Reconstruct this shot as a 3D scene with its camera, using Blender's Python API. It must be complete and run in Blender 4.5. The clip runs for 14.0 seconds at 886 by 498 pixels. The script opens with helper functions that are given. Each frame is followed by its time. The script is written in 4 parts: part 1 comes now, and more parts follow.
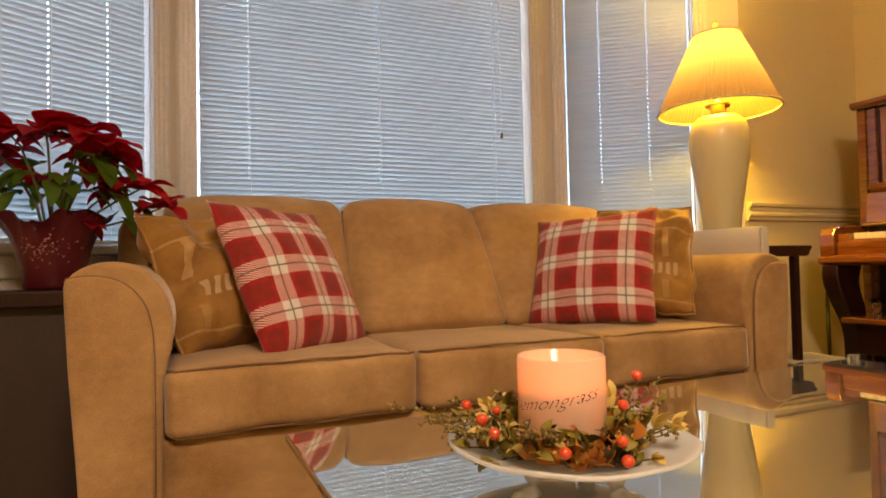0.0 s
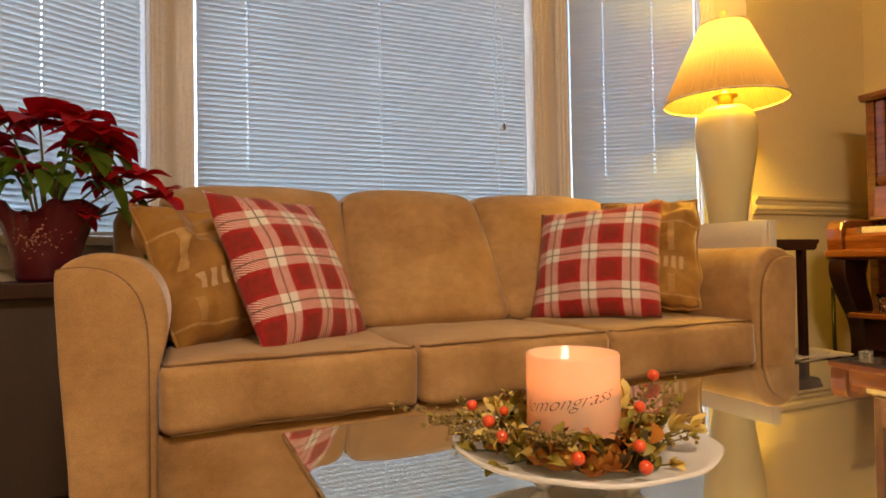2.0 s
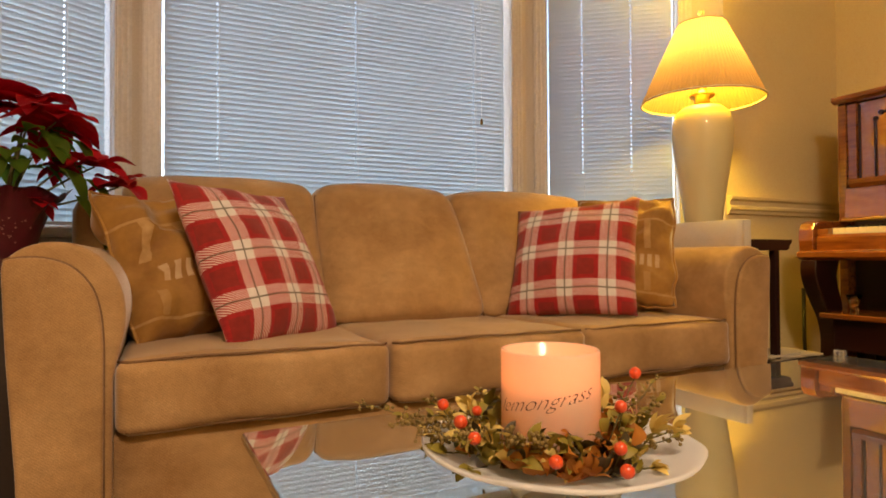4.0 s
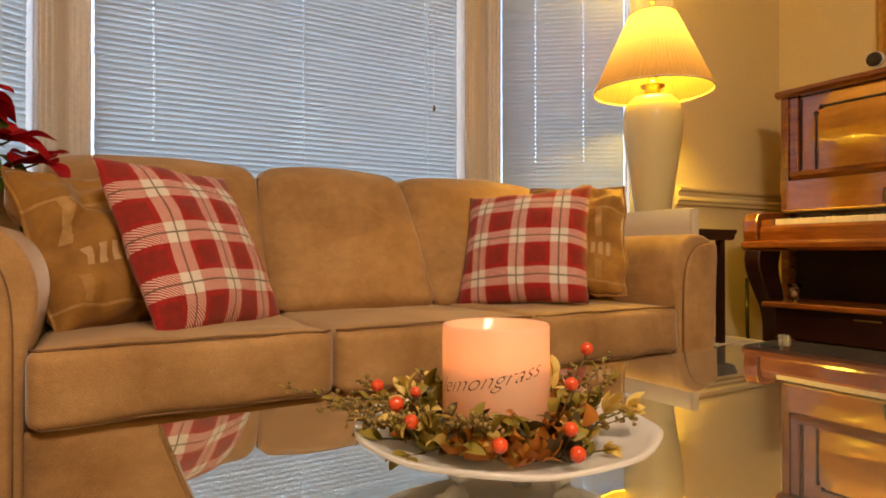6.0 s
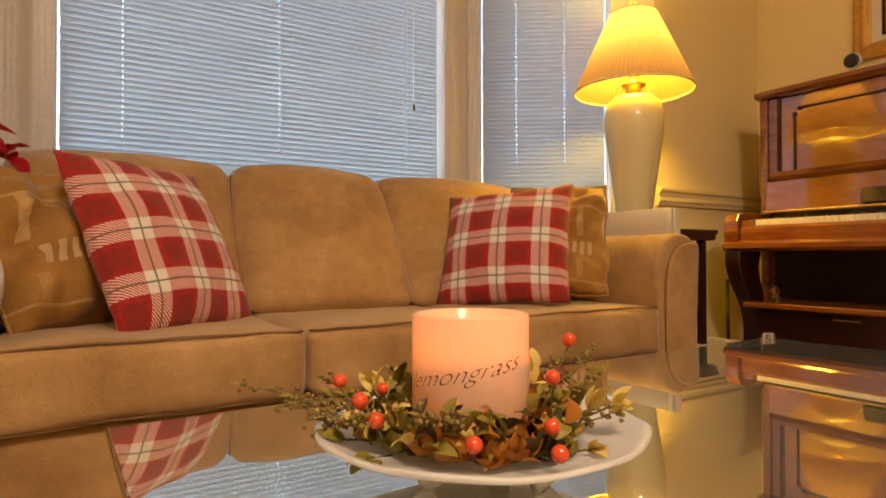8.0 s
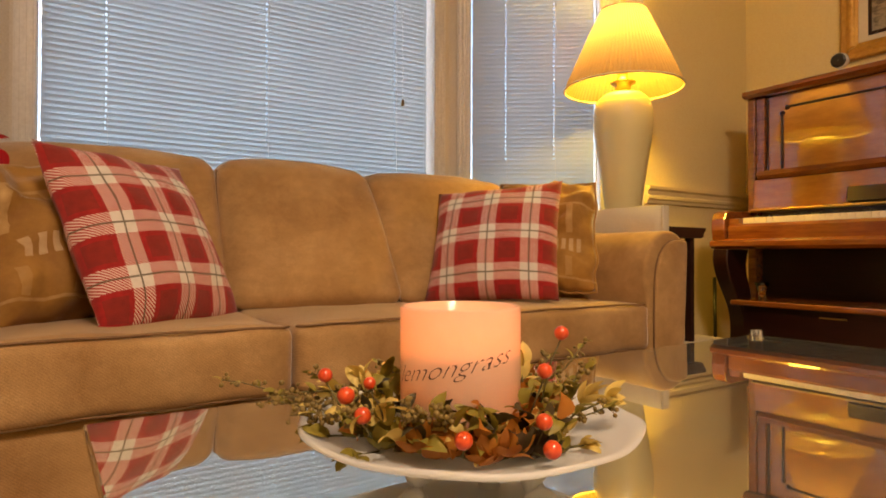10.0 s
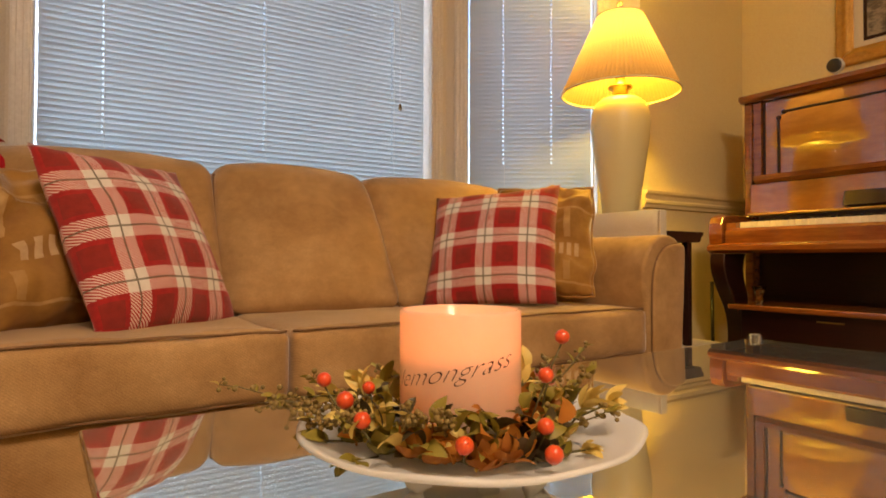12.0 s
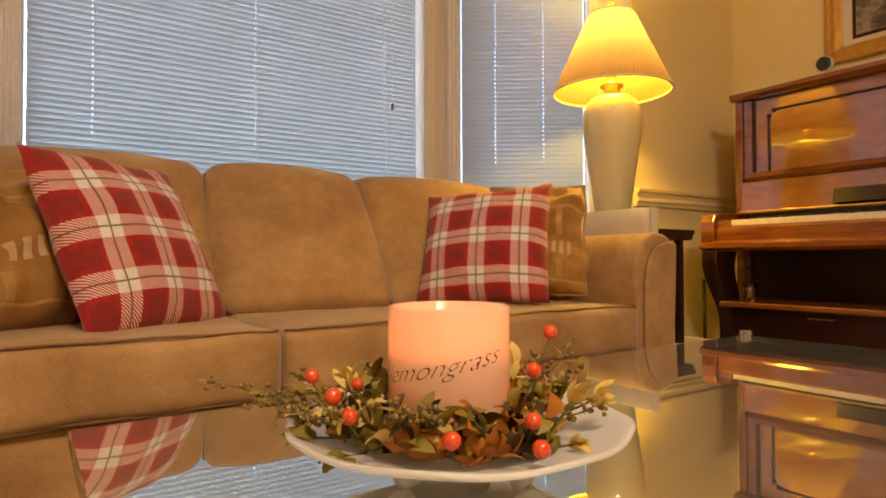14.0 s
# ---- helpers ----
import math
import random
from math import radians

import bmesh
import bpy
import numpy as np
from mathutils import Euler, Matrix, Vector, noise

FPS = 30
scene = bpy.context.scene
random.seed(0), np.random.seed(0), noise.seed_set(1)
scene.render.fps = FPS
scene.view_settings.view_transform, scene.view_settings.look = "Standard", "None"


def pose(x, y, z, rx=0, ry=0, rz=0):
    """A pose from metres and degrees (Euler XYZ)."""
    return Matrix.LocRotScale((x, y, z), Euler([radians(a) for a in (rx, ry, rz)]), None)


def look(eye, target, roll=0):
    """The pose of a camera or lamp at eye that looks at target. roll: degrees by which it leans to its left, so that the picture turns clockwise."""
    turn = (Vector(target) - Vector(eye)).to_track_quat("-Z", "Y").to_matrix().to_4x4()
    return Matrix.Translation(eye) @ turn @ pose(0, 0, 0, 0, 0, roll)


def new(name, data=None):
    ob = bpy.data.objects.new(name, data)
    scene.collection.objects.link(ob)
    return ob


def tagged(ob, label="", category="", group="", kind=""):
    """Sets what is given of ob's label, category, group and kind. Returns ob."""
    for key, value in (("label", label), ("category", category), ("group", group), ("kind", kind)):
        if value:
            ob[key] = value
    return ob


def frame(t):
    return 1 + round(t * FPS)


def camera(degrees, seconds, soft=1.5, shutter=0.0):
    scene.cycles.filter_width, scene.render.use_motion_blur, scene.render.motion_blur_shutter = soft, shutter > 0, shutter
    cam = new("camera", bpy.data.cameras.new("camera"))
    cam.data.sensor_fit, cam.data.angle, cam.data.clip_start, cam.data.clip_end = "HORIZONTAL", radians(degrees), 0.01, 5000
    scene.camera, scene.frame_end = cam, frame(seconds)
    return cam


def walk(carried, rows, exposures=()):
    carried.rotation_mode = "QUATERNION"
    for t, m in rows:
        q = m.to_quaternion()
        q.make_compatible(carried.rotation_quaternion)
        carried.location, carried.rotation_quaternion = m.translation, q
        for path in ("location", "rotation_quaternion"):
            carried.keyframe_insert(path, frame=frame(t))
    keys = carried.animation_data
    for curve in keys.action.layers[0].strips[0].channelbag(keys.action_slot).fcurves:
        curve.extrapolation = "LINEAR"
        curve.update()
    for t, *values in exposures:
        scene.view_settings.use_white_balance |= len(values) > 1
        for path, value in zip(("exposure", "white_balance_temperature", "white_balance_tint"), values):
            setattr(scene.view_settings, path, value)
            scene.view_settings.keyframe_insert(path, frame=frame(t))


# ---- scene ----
cam = camera(73.3, 14.0, soft=1.8)
METRES, EYE, TILT, LEAN, TURN = 0.22, 0.645, 0.0, 0.0, -23.4
ROWS = [
    (0.0, 0.0, 0.0, 0.0, 0.03, 1.69, 1.17),
    (0.5, -0.0073, 0.0214, 0.0037, 0.26, 1.57, 1.15),
    (1.0, -0.0205, 0.0748, -0.0017, 0.36, 1.37, 1.11),
    (1.5, -0.0227, 0.1205, 0.0042, 0.25, 1.22, 1.06),
    (2.0, -0.0222, 0.1699, -0.0047, 0.04, 1.03, 0.95),
    (4.5, 0.0164, 0.4074, -0.0655, -3.32, 0.77, 0.13),
    (5.0, 0.0362, 0.469, -0.0935, -4.56, 0.67, 0.03),
    (5.5, 0.0514, 0.5249, -0.1199, -5.69, 0.53, -0.01),
    (6.0, 0.0825, 0.5984, -0.1587, -6.64, 0.3, 0.02),
    (6.5, 0.109, 0.6692, -0.1908, -7.32, 0.21, 0.12),
    (7.0, 0.1252, 0.7262, -0.2187, -7.77, 0.26, 0.21),
    (7.5, 0.1435, 0.7664, -0.2321, -8.09, 0.65, 0.19),
    (8.0, 0.1504, 0.7928, -0.2411, -8.36, 0.81, 0.09),
    (8.5, 0.1463, 0.8138, -0.2435, -8.62, 0.93, -0.05),
    (9.0, 0.1515, 0.8353, -0.2521, -8.95, 0.78, -0.15),
    (11.5, 0.1537, 0.8662, -0.2718, -9.81, 0.6, -0.14),
    (12.0, 0.1483, 0.8714, -0.2712, -9.76, 1.06, -0.14),
    (12.5, 0.1546, 0.8691, -0.2695, -9.79, 1.3, -0.11),
    (13.0, 0.155, 0.8685, -0.2733, -9.94, 1.31, -0.04),
    (13.5, 0.1624, 0.8682, -0.2759, -10.13, 1.17, 0.07),
    (14.0, 0.1694, 0.867, -0.2836, -10.33, 1.04, 0.17),
]
walk(cam, [(t, pose(0, 0, EYE, TILT, LEAN, TURN) @ pose(METRES * x, METRES * y, METRES * z, 90 + pitch, roll, yaw)) for t, x, y, z, yaw, pitch, roll in ROWS])

# ---- world and light ----
world = bpy.data.worlds.new("sky")
scene.world = world
world.use_nodes = True
wn = world.node_tree.nodes
sky = wn.new("ShaderNodeTexSky")
sky.sky_type, sky.sun_disc = "NISHITA", False
sky.sun_elevation, sky.sun_rotation = radians(43), radians(-18)
sky.air_density, sky.dust_density = 1.0, 1.0
wn["Background"].inputs["Strength"].default_value = 0.15
world.node_tree.links.new(sky.outputs["Color"], wn["Background"].inputs["Color"])
scene.view_settings.exposure = 1.6


def lamp_light(name, kind, energy, color, m, size=0.1):
    data = bpy.data.lights.new(name, kind)
    data.energy, data.color = energy, color
    if kind == "POINT":
        data.shadow_soft_size = size
    elif kind == "SUN":
        data.angle = size
    ob = new(name, data)
    ob.matrix_world = m
    return ob


# last strength feeds an unseen ceiling light added as warm fill
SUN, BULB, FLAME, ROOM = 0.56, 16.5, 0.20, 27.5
lamp_light("sun", "SUN", SUN, (1.0, 0.97, 0.94), look((-2, 6, 6), (0, 0, 0)), radians(12))
LAMP = Vector((2.0, 1.765, 0.70))
CANDLE = Vector((0.372, 0.545, 0.4465))
lamp_light("bulb", "POINT", BULB, (1.0, 0.60, 0.05), pose(LAMP.x, LAMP.y, 1.46), 0.095)
lamp_light("candle_flame", "POINT", FLAME, (1.0, 0.18, 0.026), pose(CANDLE.x, CANDLE.y, 0.526), 0.004)


# ---- materials ----
class Mat:
    def __init__(self, name, base=(0.5, 0.5, 0.5), rough=0.6, metal=0.0, **inputs):
        self.m = bpy.data.materials.new(name)
        self.m.use_nodes = True
        self.t = self.m.node_tree
        self.p = self.t.nodes["Principled BSDF"]
        self.set(self.p, "Base Color", (*base, 1))
        self.set(self.p, "Roughness", rough)
        self.set(self.p, "Metallic", metal)
        for k, v in inputs.items():
            self.set(self.p, k.replace("_", " "), v)

    def set(self, node, key, value):
        if isinstance(value, bpy.types.NodeSocket):
            self.t.links.new(value, node.inputs[key])
        else:
            node.inputs[key].default_value = value

    def node(self, kind, **inputs):
        n = self.t.nodes.new(kind)
        for k, v in inputs.items():
            self.set(n, k.replace("_", " "), v)
        return n

    def coords(self, scale=(1, 1, 1), kind="Object"):
        c = self.node("ShaderNodeTexCoord")
        return self.node("ShaderNodeMapping", Vector=c.outputs[kind], Scale=scale).outputs[0]

    def noise(self, scale, detail=4.0, vector=None, rough=0.55):
        n = self.node("ShaderNodeTexNoise", Scale=scale, Detail=detail, Roughness=rough)
        self.set(n, "Vector", vector if vector else self.coords())
        return n.outputs["Fac"]

    def ramp(self, fac, stops):
        n = self.node("ShaderNodeValToRGB", Fac=fac)
        e = n.color_ramp.elements
        while len(e) < len(stops):
            e.new(0.5)
        for el, (at, col) in zip(e, stops):
            el.position, el.color = at, (*col, 1)
        return n.outputs[0]

    def math(self, op, a, b=0.0, c=0.0):
        n = self.t.nodes.new("ShaderNodeMath")
        n.operation = op
        for i, v in enumerate((a, b, c)):
            self.set(n, i, v)
        return n.outputs[0]

    def mix(self, fac, a, b, mode="MIX"):
        n = self.t.nodes.new("ShaderNodeMix")
        n.data_type, n.blend_type = "RGBA", mode
        for i, v in ((0, fac), (6, a), (7, b)):
            if not isinstance(v, bpy.types.NodeSocket) and i:
                v = (*v, 1)
            self.set(n, i, v)
        return n.outputs[2]

    def color(self, value):
        self.set(self.p, "Base Color", value)
        return self

    def bump(self, height, strength=0.3, distance=0.002):
        b = self.node("ShaderNodeBump", Strength=strength, Distance=distance, Height=height)
        self.set(self.p, "Normal", b.outputs[0])
        return self

    def pass_light(self, base, share):
        """Lets part of the light pass, as thin cloth or milk glass does."""
        tr = self.node("ShaderNodeBsdfTranslucent", Color=base if isinstance(base, bpy.types.NodeSocket) else (*base, 1))
        mx = self.node("ShaderNodeMixShader", Fac=share)
        self.t.links.new(self.p.outputs[0], mx.inputs[1])
        self.t.links.new(tr.outputs[0], mx.inputs[2])
        self.t.links.new(mx.outputs[0], self.t.nodes["Material Output"].inputs[0])
        return self


def varied(name, a, b, rough, scale, bump=0.15, fine=220.0, dist=0.001, vec=(1, 1, 1), **kw):
    m = Mat(name, a, rough, **kw)
    v = m.coords(vec)
    col = m.mix(m.noise(scale, 5, v), a, b)
    grain = m.noise(fine, 3, v)
    m.color(m.mix(0.25, col, m.ramp(grain, ((0.3, (0.25,) * 3), (0.7, (0.75,) * 3))), "OVERLAY"))
    return m.bump(grain, bump, dist)


def sofa_cloth():
    m = Mat("beige_microfibre", (0.44, 0.30, 0.175), 0.92, Sheen_Weight=0.7, Sheen_Roughness=0.35)
    patch = m.noise(3.2, 7, rough=0.68)
    brushed = m.noise(16.0, 6, m.coords((1, 1, 1.7)), 0.7)
    fine = m.noise(480.0, 2)
    col = m.ramp(patch, ((0.32, (0.300, 0.164, 0.060)), (0.5, (0.415, 0.249, 0.102)), (0.68, (0.530, 0.343, 0.158))))
    col = m.mix(0.30, col, m.ramp(brushed, ((0.3, (0.33,) * 3), (0.7, (0.67,) * 3))), "OVERLAY")
    col = m.mix(0.24, col, m.ramp(fine, ((0.35, (0.25,) * 3), (0.65, (0.75,) * 3))), "OVERLAY")
    m.color(col)
    w = m.node("ShaderNodeTexWave", Scale=88.0, Distortion=0.6, Vector=m.coords((1, 0.8, 1.25)))
    w.bands_direction = "DIAGONAL"
    m.color(m.mix(0.13, col, m.ramp(w.outputs["Fac"], ((0.2, (0.3,) * 3), (0.8, (0.7,) * 3))), "OVERLAY"))
    h = m.math("ADD", m.math("MULTIPLY", fine, 0.8), m.math("MULTIPLY", w.outputs["Fac"], 0.1))
    m.bump(m.math("ADD", h, m.math("MULTIPLY", brushed, 1.5)), 0.55, 0.0014)
    return m


def plaid_cloth(name, period=(0.135, 0.135), white=0.39):
    """Two crossing sets of pale bands on red, twill where they cross the red, a thin olive line in each band."""
    m = Mat(name, (0.4, 0.03, 0.03), 0.92, Sheen_Weight=0.2)
    sep = m.node("ShaderNodeSeparateXYZ", Vector=m.coords())

    def band(socket, width, period):
        f = m.math("FRACT", m.math("ADD", m.math("DIVIDE", socket, period), 10.5))
        d = m.math("ABSOLUTE", m.math("SUBTRACT", f, 0.5))
        return m.math("LESS_THAN", d, width / 2), d
    wx, dx = band(sep.outputs[0], white, period[0])
    wy, dy = band(sep.outputs[1], white, period[1])
    both = m.math("MULTIPLY", wx, wy)
    any_ = m.math("MAXIMUM", wx, wy)
    diag = m.math("FRACT", m.math("MULTIPLY", m.math("ADD", sep.outputs[0], sep.outputs[1]), 135.0))
    twill = m.math("LESS_THAN", diag, 0.5)
    patch = m.noise(60.0, 3)
    red = m.ramp(patch, ((0.3, (0.29, 0.008, 0.010)), (0.7, (0.40, 0.014, 0.014))))
    core = m.math("MULTIPLY", m.math("GREATER_THAN", dx, 0.30), m.math("GREATER_THAN", dy, 0.30))
    red = m.mix(m.math("MULTIPLY", core, 0.5), red, (0.14, 0.022, 0.012))
    cream = m.ramp(patch, ((0.3, (0.68, 0.64, 0.60)), (0.7, (0.78, 0.745, 0.71))))
    rose = m.mix(twill, (0.42, 0.035, 0.035), (0.74, 0.57, 0.52))
    col = m.mix(any_, red, rose)
    col = m.mix(both, col, cream)
    line = m.math("MAXIMUM", m.math("LESS_THAN", dx, 0.018), m.math("LESS_THAN", dy, 0.018))
    col = m.mix(m.math("MULTIPLY", line, 0.8), col, (0.07, 0.055, 0.02))
    m.color(col)
    m.bump(m.math("ADD", m.math("MULTIPLY", diag, 0.5), m.noise(500.0, 2)), 0.35, 0.0008)
    return m


def brown_velvet():
    """Golden velvet with woven bands: plain, a row of outlined blocks, a row of pale bars."""
    m = Mat("brown_patterned_velvet", (0.3, 0.17, 0.07), 0.75, Sheen_Weight=0.5, Sheen_Roughness=0.35)
    v = m.coords()
    sep = m.node("ShaderNodeSeparateXYZ", Vector=v)
    x, y = sep.outputs[0], sep.outputs[1]

    def between(s, lo, hi):
        return m.math("MULTIPLY", m.math("GREATER_THAN", s, lo), m.math("LESS_THAN", s, hi))
    fx = m.math("FRACT", m.math("ADD", m.math("DIVIDE", x, 0.105), 10.2))
    edge = m.math("GREATER_THAN", m.math("ABSOLUTE", m.math("SUBTRACT", fx, 0.5)), 0.40)
    blocks = m.math("MULTIPLY", edge, between(y, -0.015, 0.085))
    lines = m.math("MAXIMUM", between(y, 0.085, 0.093), between(y, -0.175, -0.169))
    low = m.math("MULTIPLY", edge, between(y, -0.165, -0.105))
    bars = m.math("MULTIPLY", between(y, -0.080, -0.035), m.math("GREATER_THAN", m.math("FRACT", m.math("DIVIDE", x, 0.024)), 0.45))
    bars = m.math("MULTIPLY", bars, between(x, -0.115, 0.125))
    figure = m.math("MAXIMUM", m.math("MAXIMUM", blocks, lines), m.math("MULTIPLY", low, 0.6))
    base = m.ramp(m.noise(7.0, 6, rough=0.65), ((0.3, (0.22, 0.098, 0.014)), (0.7, (0.44, 0.235, 0.046))))
    worn = m.noise(45.0, 4)
    col = m.mix(m.math("MULTIPLY", figure, m.math("MULTIPLY", worn, 1.1)), base, (0.56, 0.37, 0.15))
    col = m.mix(m.math("MULTIPLY", bars, m.math("ADD", m.math("MULTIPLY", worn, 0.6), 0.25)), col, (0.66, 0.50, 0.29))
    m.color(col)
    return m.bump(m.math("ADD", m.math("MULTIPLY", m.math("MAXIMUM", figure, bars), 1.5), m.noise(400.0, 2)), 0.45, 0.0015)


def lacquer(name, dark, light, rough=0.16, along=(7, 0.7, 7), coat=1.0, gloss=1.7):
    m = Mat(name, dark, rough, Coat_Weight=coat, Coat_Roughness=0.015, Coat_IOR=gloss)
    v = m.coords(along)
    g = m.noise(9.0, 8, v, 0.7)
    fig = m.noise(2.2, 3)
    col = m.ramp(g, ((0.35, dark), (0.7, light)))
    m.color(m.mix(m.math("MULTIPLY", fig, 0.6), col, dark))
    m.set(m.p, "Roughness", m.math("ADD", m.math("MULTIPLY", m.noise(30.0, 3), 0.12), rough - 0.05))
    return m


def slat_plastic():
    m = Mat("white_blind_slat", (0.76, 0.77, 0.78), 0.45)
    info = m.node("ShaderNodeObjectInfo")
    col = m.mix(info.outputs["Random"], (0.52, 0.575, 0.66), (0.57, 0.615, 0.69))
    col = m.mix(m.math("MULTIPLY", m.noise(3.0, 4), 0.25), col, (0.48, 0.51, 0.56))
    m.color(col)
    return m.pass_light((0.38, 0.53, 0.63), 0.335)


def pane_glass(name, tint, rough=0.0, ior=1.5):
    return Mat(name, tint, rough, Transmission_Weight=1.0, IOR=ior)


def table_glass():
    """Clear glass with a bright mirror-like polish; a faint diffuse veil paints in pale reflected haze."""
    m = pane_glass("table_glass", (0.90, 0.97, 0.92), 0.0, 1.9)
    sheen = m.node("ShaderNodeBsdfGlossy", Color=(0.95, 0.96, 0.90, 1), Roughness=0.012)
    mx = m.node("ShaderNodeMixShader", Fac=0.62)
    m.t.links.new(m.p.outputs[0], mx.inputs[1])
    m.t.links.new(sheen.outputs[0], mx.inputs[2])
    veil = m.node("ShaderNodeBsdfDiffuse", Color=(0.84, 0.86, 0.83, 1))
    film = m.node("ShaderNodeMixShader", Fac=m.math("ADD", m.math("MULTIPLY", m.noise(5.0, 5), 0.02), 0.022))
    m.t.links.new(mx.outputs[0], film.inputs[1])
    m.t.links.new(veil.outputs[0], film.inputs[2])
    m.t.links.new(film.outputs[0], m.t.nodes["Material Output"].inputs[0])
    return m.m


CLOTH = sofa_cloth().m
SEAM = varied("brown_seam_cord", (0.24, 0.135, 0.065), (0.18, 0.10, 0.045), 0.9, 30.0).m
PLAID = plaid_cloth("red_plaid_cotton").m
FINEPLAID = plaid_cloth("red_plaid_cotton_fine", (0.113, 0.128), 0.41).m
VELVET = brown_velvet().m
UNDERSHADE = varied("dark_undershade_panel", (0.030, 0.020, 0.016), (0.042, 0.029, 0.023), 0.6, 5.0, 0.15, 150.0).m
BAY = varied("greyed_cream_paint", (0.57, 0.53, 0.49), (0.61, 0.57, 0.53), 0.6, 3.0, 0.08, 160.0, 0.0008).m
WALL = varied("cream_wall_paint", (0.77, 0.64, 0.33), (0.80, 0.68, 0.37), 0.62, 2.2, 0.12, 180.0, 0.001).m
TRIM = varied("ivory_trim_paint", (0.60, 0.59, 0.60), (0.64, 0.63, 0.64), 0.38, 4.0, 0.06, 90.0, 0.0006).m
CEIL = varied("white_ceiling_paint", (0.76, 0.74, 0.70), (0.80, 0.78, 0.74), 0.8, 3.0, 0.3, 120.0).m
CARPET = varied("brown_carpet", (0.17, 0.118, 0.066), (0.23, 0.165, 0.098), 0.95, 3.0, 0.9, 160.0, 0.006).m
SLAT = slat_plastic().m
CORD = Mat("pale_cord", (0.75, 0.74, 0.72), 0.7).m
PANE = pane_glass("window_glass", (0.98, 0.99, 0.99)).m
TABLEGLASS = table_glass()
CLEAR = pane_glass("clear_glass", (0.95, 0.97, 0.95), 0.02).m
PLASTIC = Mat("cloudy_clear_plastic", (0.80, 0.84, 0.88), 0.12, Transmission_Weight=0.92).m
WALNUT = lacquer("red_brown_piano_lacquer", (0.15, 0.038, 0.007), (0.38, 0.12, 0.020)).m
PANEL = lacquer("figured_amber_lacquer", (0.30, 0.105, 0.010), (0.50, 0.20, 0.022), 0.16, (3, 0.8, 3), 1.0, 1.9).m
# near-black: dark mouldings, plus the shade of the knee space put into colour
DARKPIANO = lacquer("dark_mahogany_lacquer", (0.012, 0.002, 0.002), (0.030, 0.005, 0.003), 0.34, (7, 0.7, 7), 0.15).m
DARKWOOD = lacquer("espresso_wood", (0.020, 0.006, 0.005), (0.040, 0.012, 0.009), 0.42, (9, 1, 1), 0.1).m
DARKWOOD.node_tree.nodes["Principled BSDF"].inputs["Specular IOR Level"].default_value = 0.25
IVORY = varied("ivory_key", (0.70, 0.62, 0.53), (0.76, 0.68, 0.59), 0.25, 12.0, 0.03).m
EBONY = Mat("ebony_key", (0.012, 0.011, 0.010), 0.3).m
BRASS = varied("aged_brass", (0.62, 0.42, 0.13), (0.50, 0.33, 0.10), 0.3, 20.0, 0.06, metal=1.0).m
CERAMIC = varied("cream_glazed_ceramic", (0.66, 0.60, 0.34), (0.62, 0.56, 0.31), 0.42, 2.0, 0.01, 600.0, 0.0002, Coat_Weight=0.5).m
GILT = varied("worn_gilt_wood", (0.72, 0.42, 0.09), (0.42, 0.21, 0.04), 0.38, 38.0, 0.6, 120.0, 0.003, metal=0.55).m
MOUNT = varied("cream_mount_board", (0.72, 0.66, 0.54), (0.70, 0.64, 0.52), 0.85, 9.0, 0.05).m
PAPER = varied("cream_paper", (0.74, 0.66, 0.48), (0.70, 0.61, 0.42), 0.8, 9.0, 0.05).m
LINEN = varied("cream_canvas_panel", (0.66, 0.62, 0.52), (0.60, 0.56, 0.46), 0.8, 4.0, 0.2, 300.0).m
BLACK = varied("black_plastic", (0.012, 0.012, 0.013), (0.02, 0.02, 0.02), 0.35, 30.0, 0.04).m
WHITEPLASTIC = varied("white_plastic", (0.74, 0.73, 0.70), (0.70, 0.69, 0.66), 0.35, 20.0, 0.03).m
GROUND = varied("pale_ground_bounce", (0.52, 0.52, 0.50), (0.60, 0.60, 0.58), 0.9, 0.6, 0.5, 14.0, 0.01).m


def shade_cloth():
    m = Mat("pleated_cream_shade", (0.72, 0.60, 0.36), 0.85)
    g = m.noise(260.0, 2, m.coords((1, 1, 0.15)))
    col = m.ramp(g, ((0.3, (0.17, 0.125, 0.058)), (0.7, (0.21, 0.155, 0.07))))
    m.color(col).bump(g, 0.2, 0.0006)
    return m.pass_light((0.86, 0.55, 0.72), 0.092).m


def milk_glass(name, base, share, rough=0.2):
    m = Mat(name, base, rough, Coat_Weight=0.3)
    m.color(m.mix(m.noise(14.0, 3), base, tuple(c * 0.94 for c in base)))
    return m.pass_light(base, share).m


def petal(name, a, b, share=0.3, rough=0.55):
    m = Mat(name, a, rough)
    isl = m.node("ShaderNodeNewGeometry").outputs["Random Per Island"]
    col = m.mix(isl, a, b)
    col = m.mix(m.math("MULTIPLY", m.noise(70.0, 4), 0.5), col, tuple(c * 0.55 for c in a))
    m.color(col).bump(m.noise(160.0, 3), 0.4, 0.001)
    return m.pass_light(col, share).m


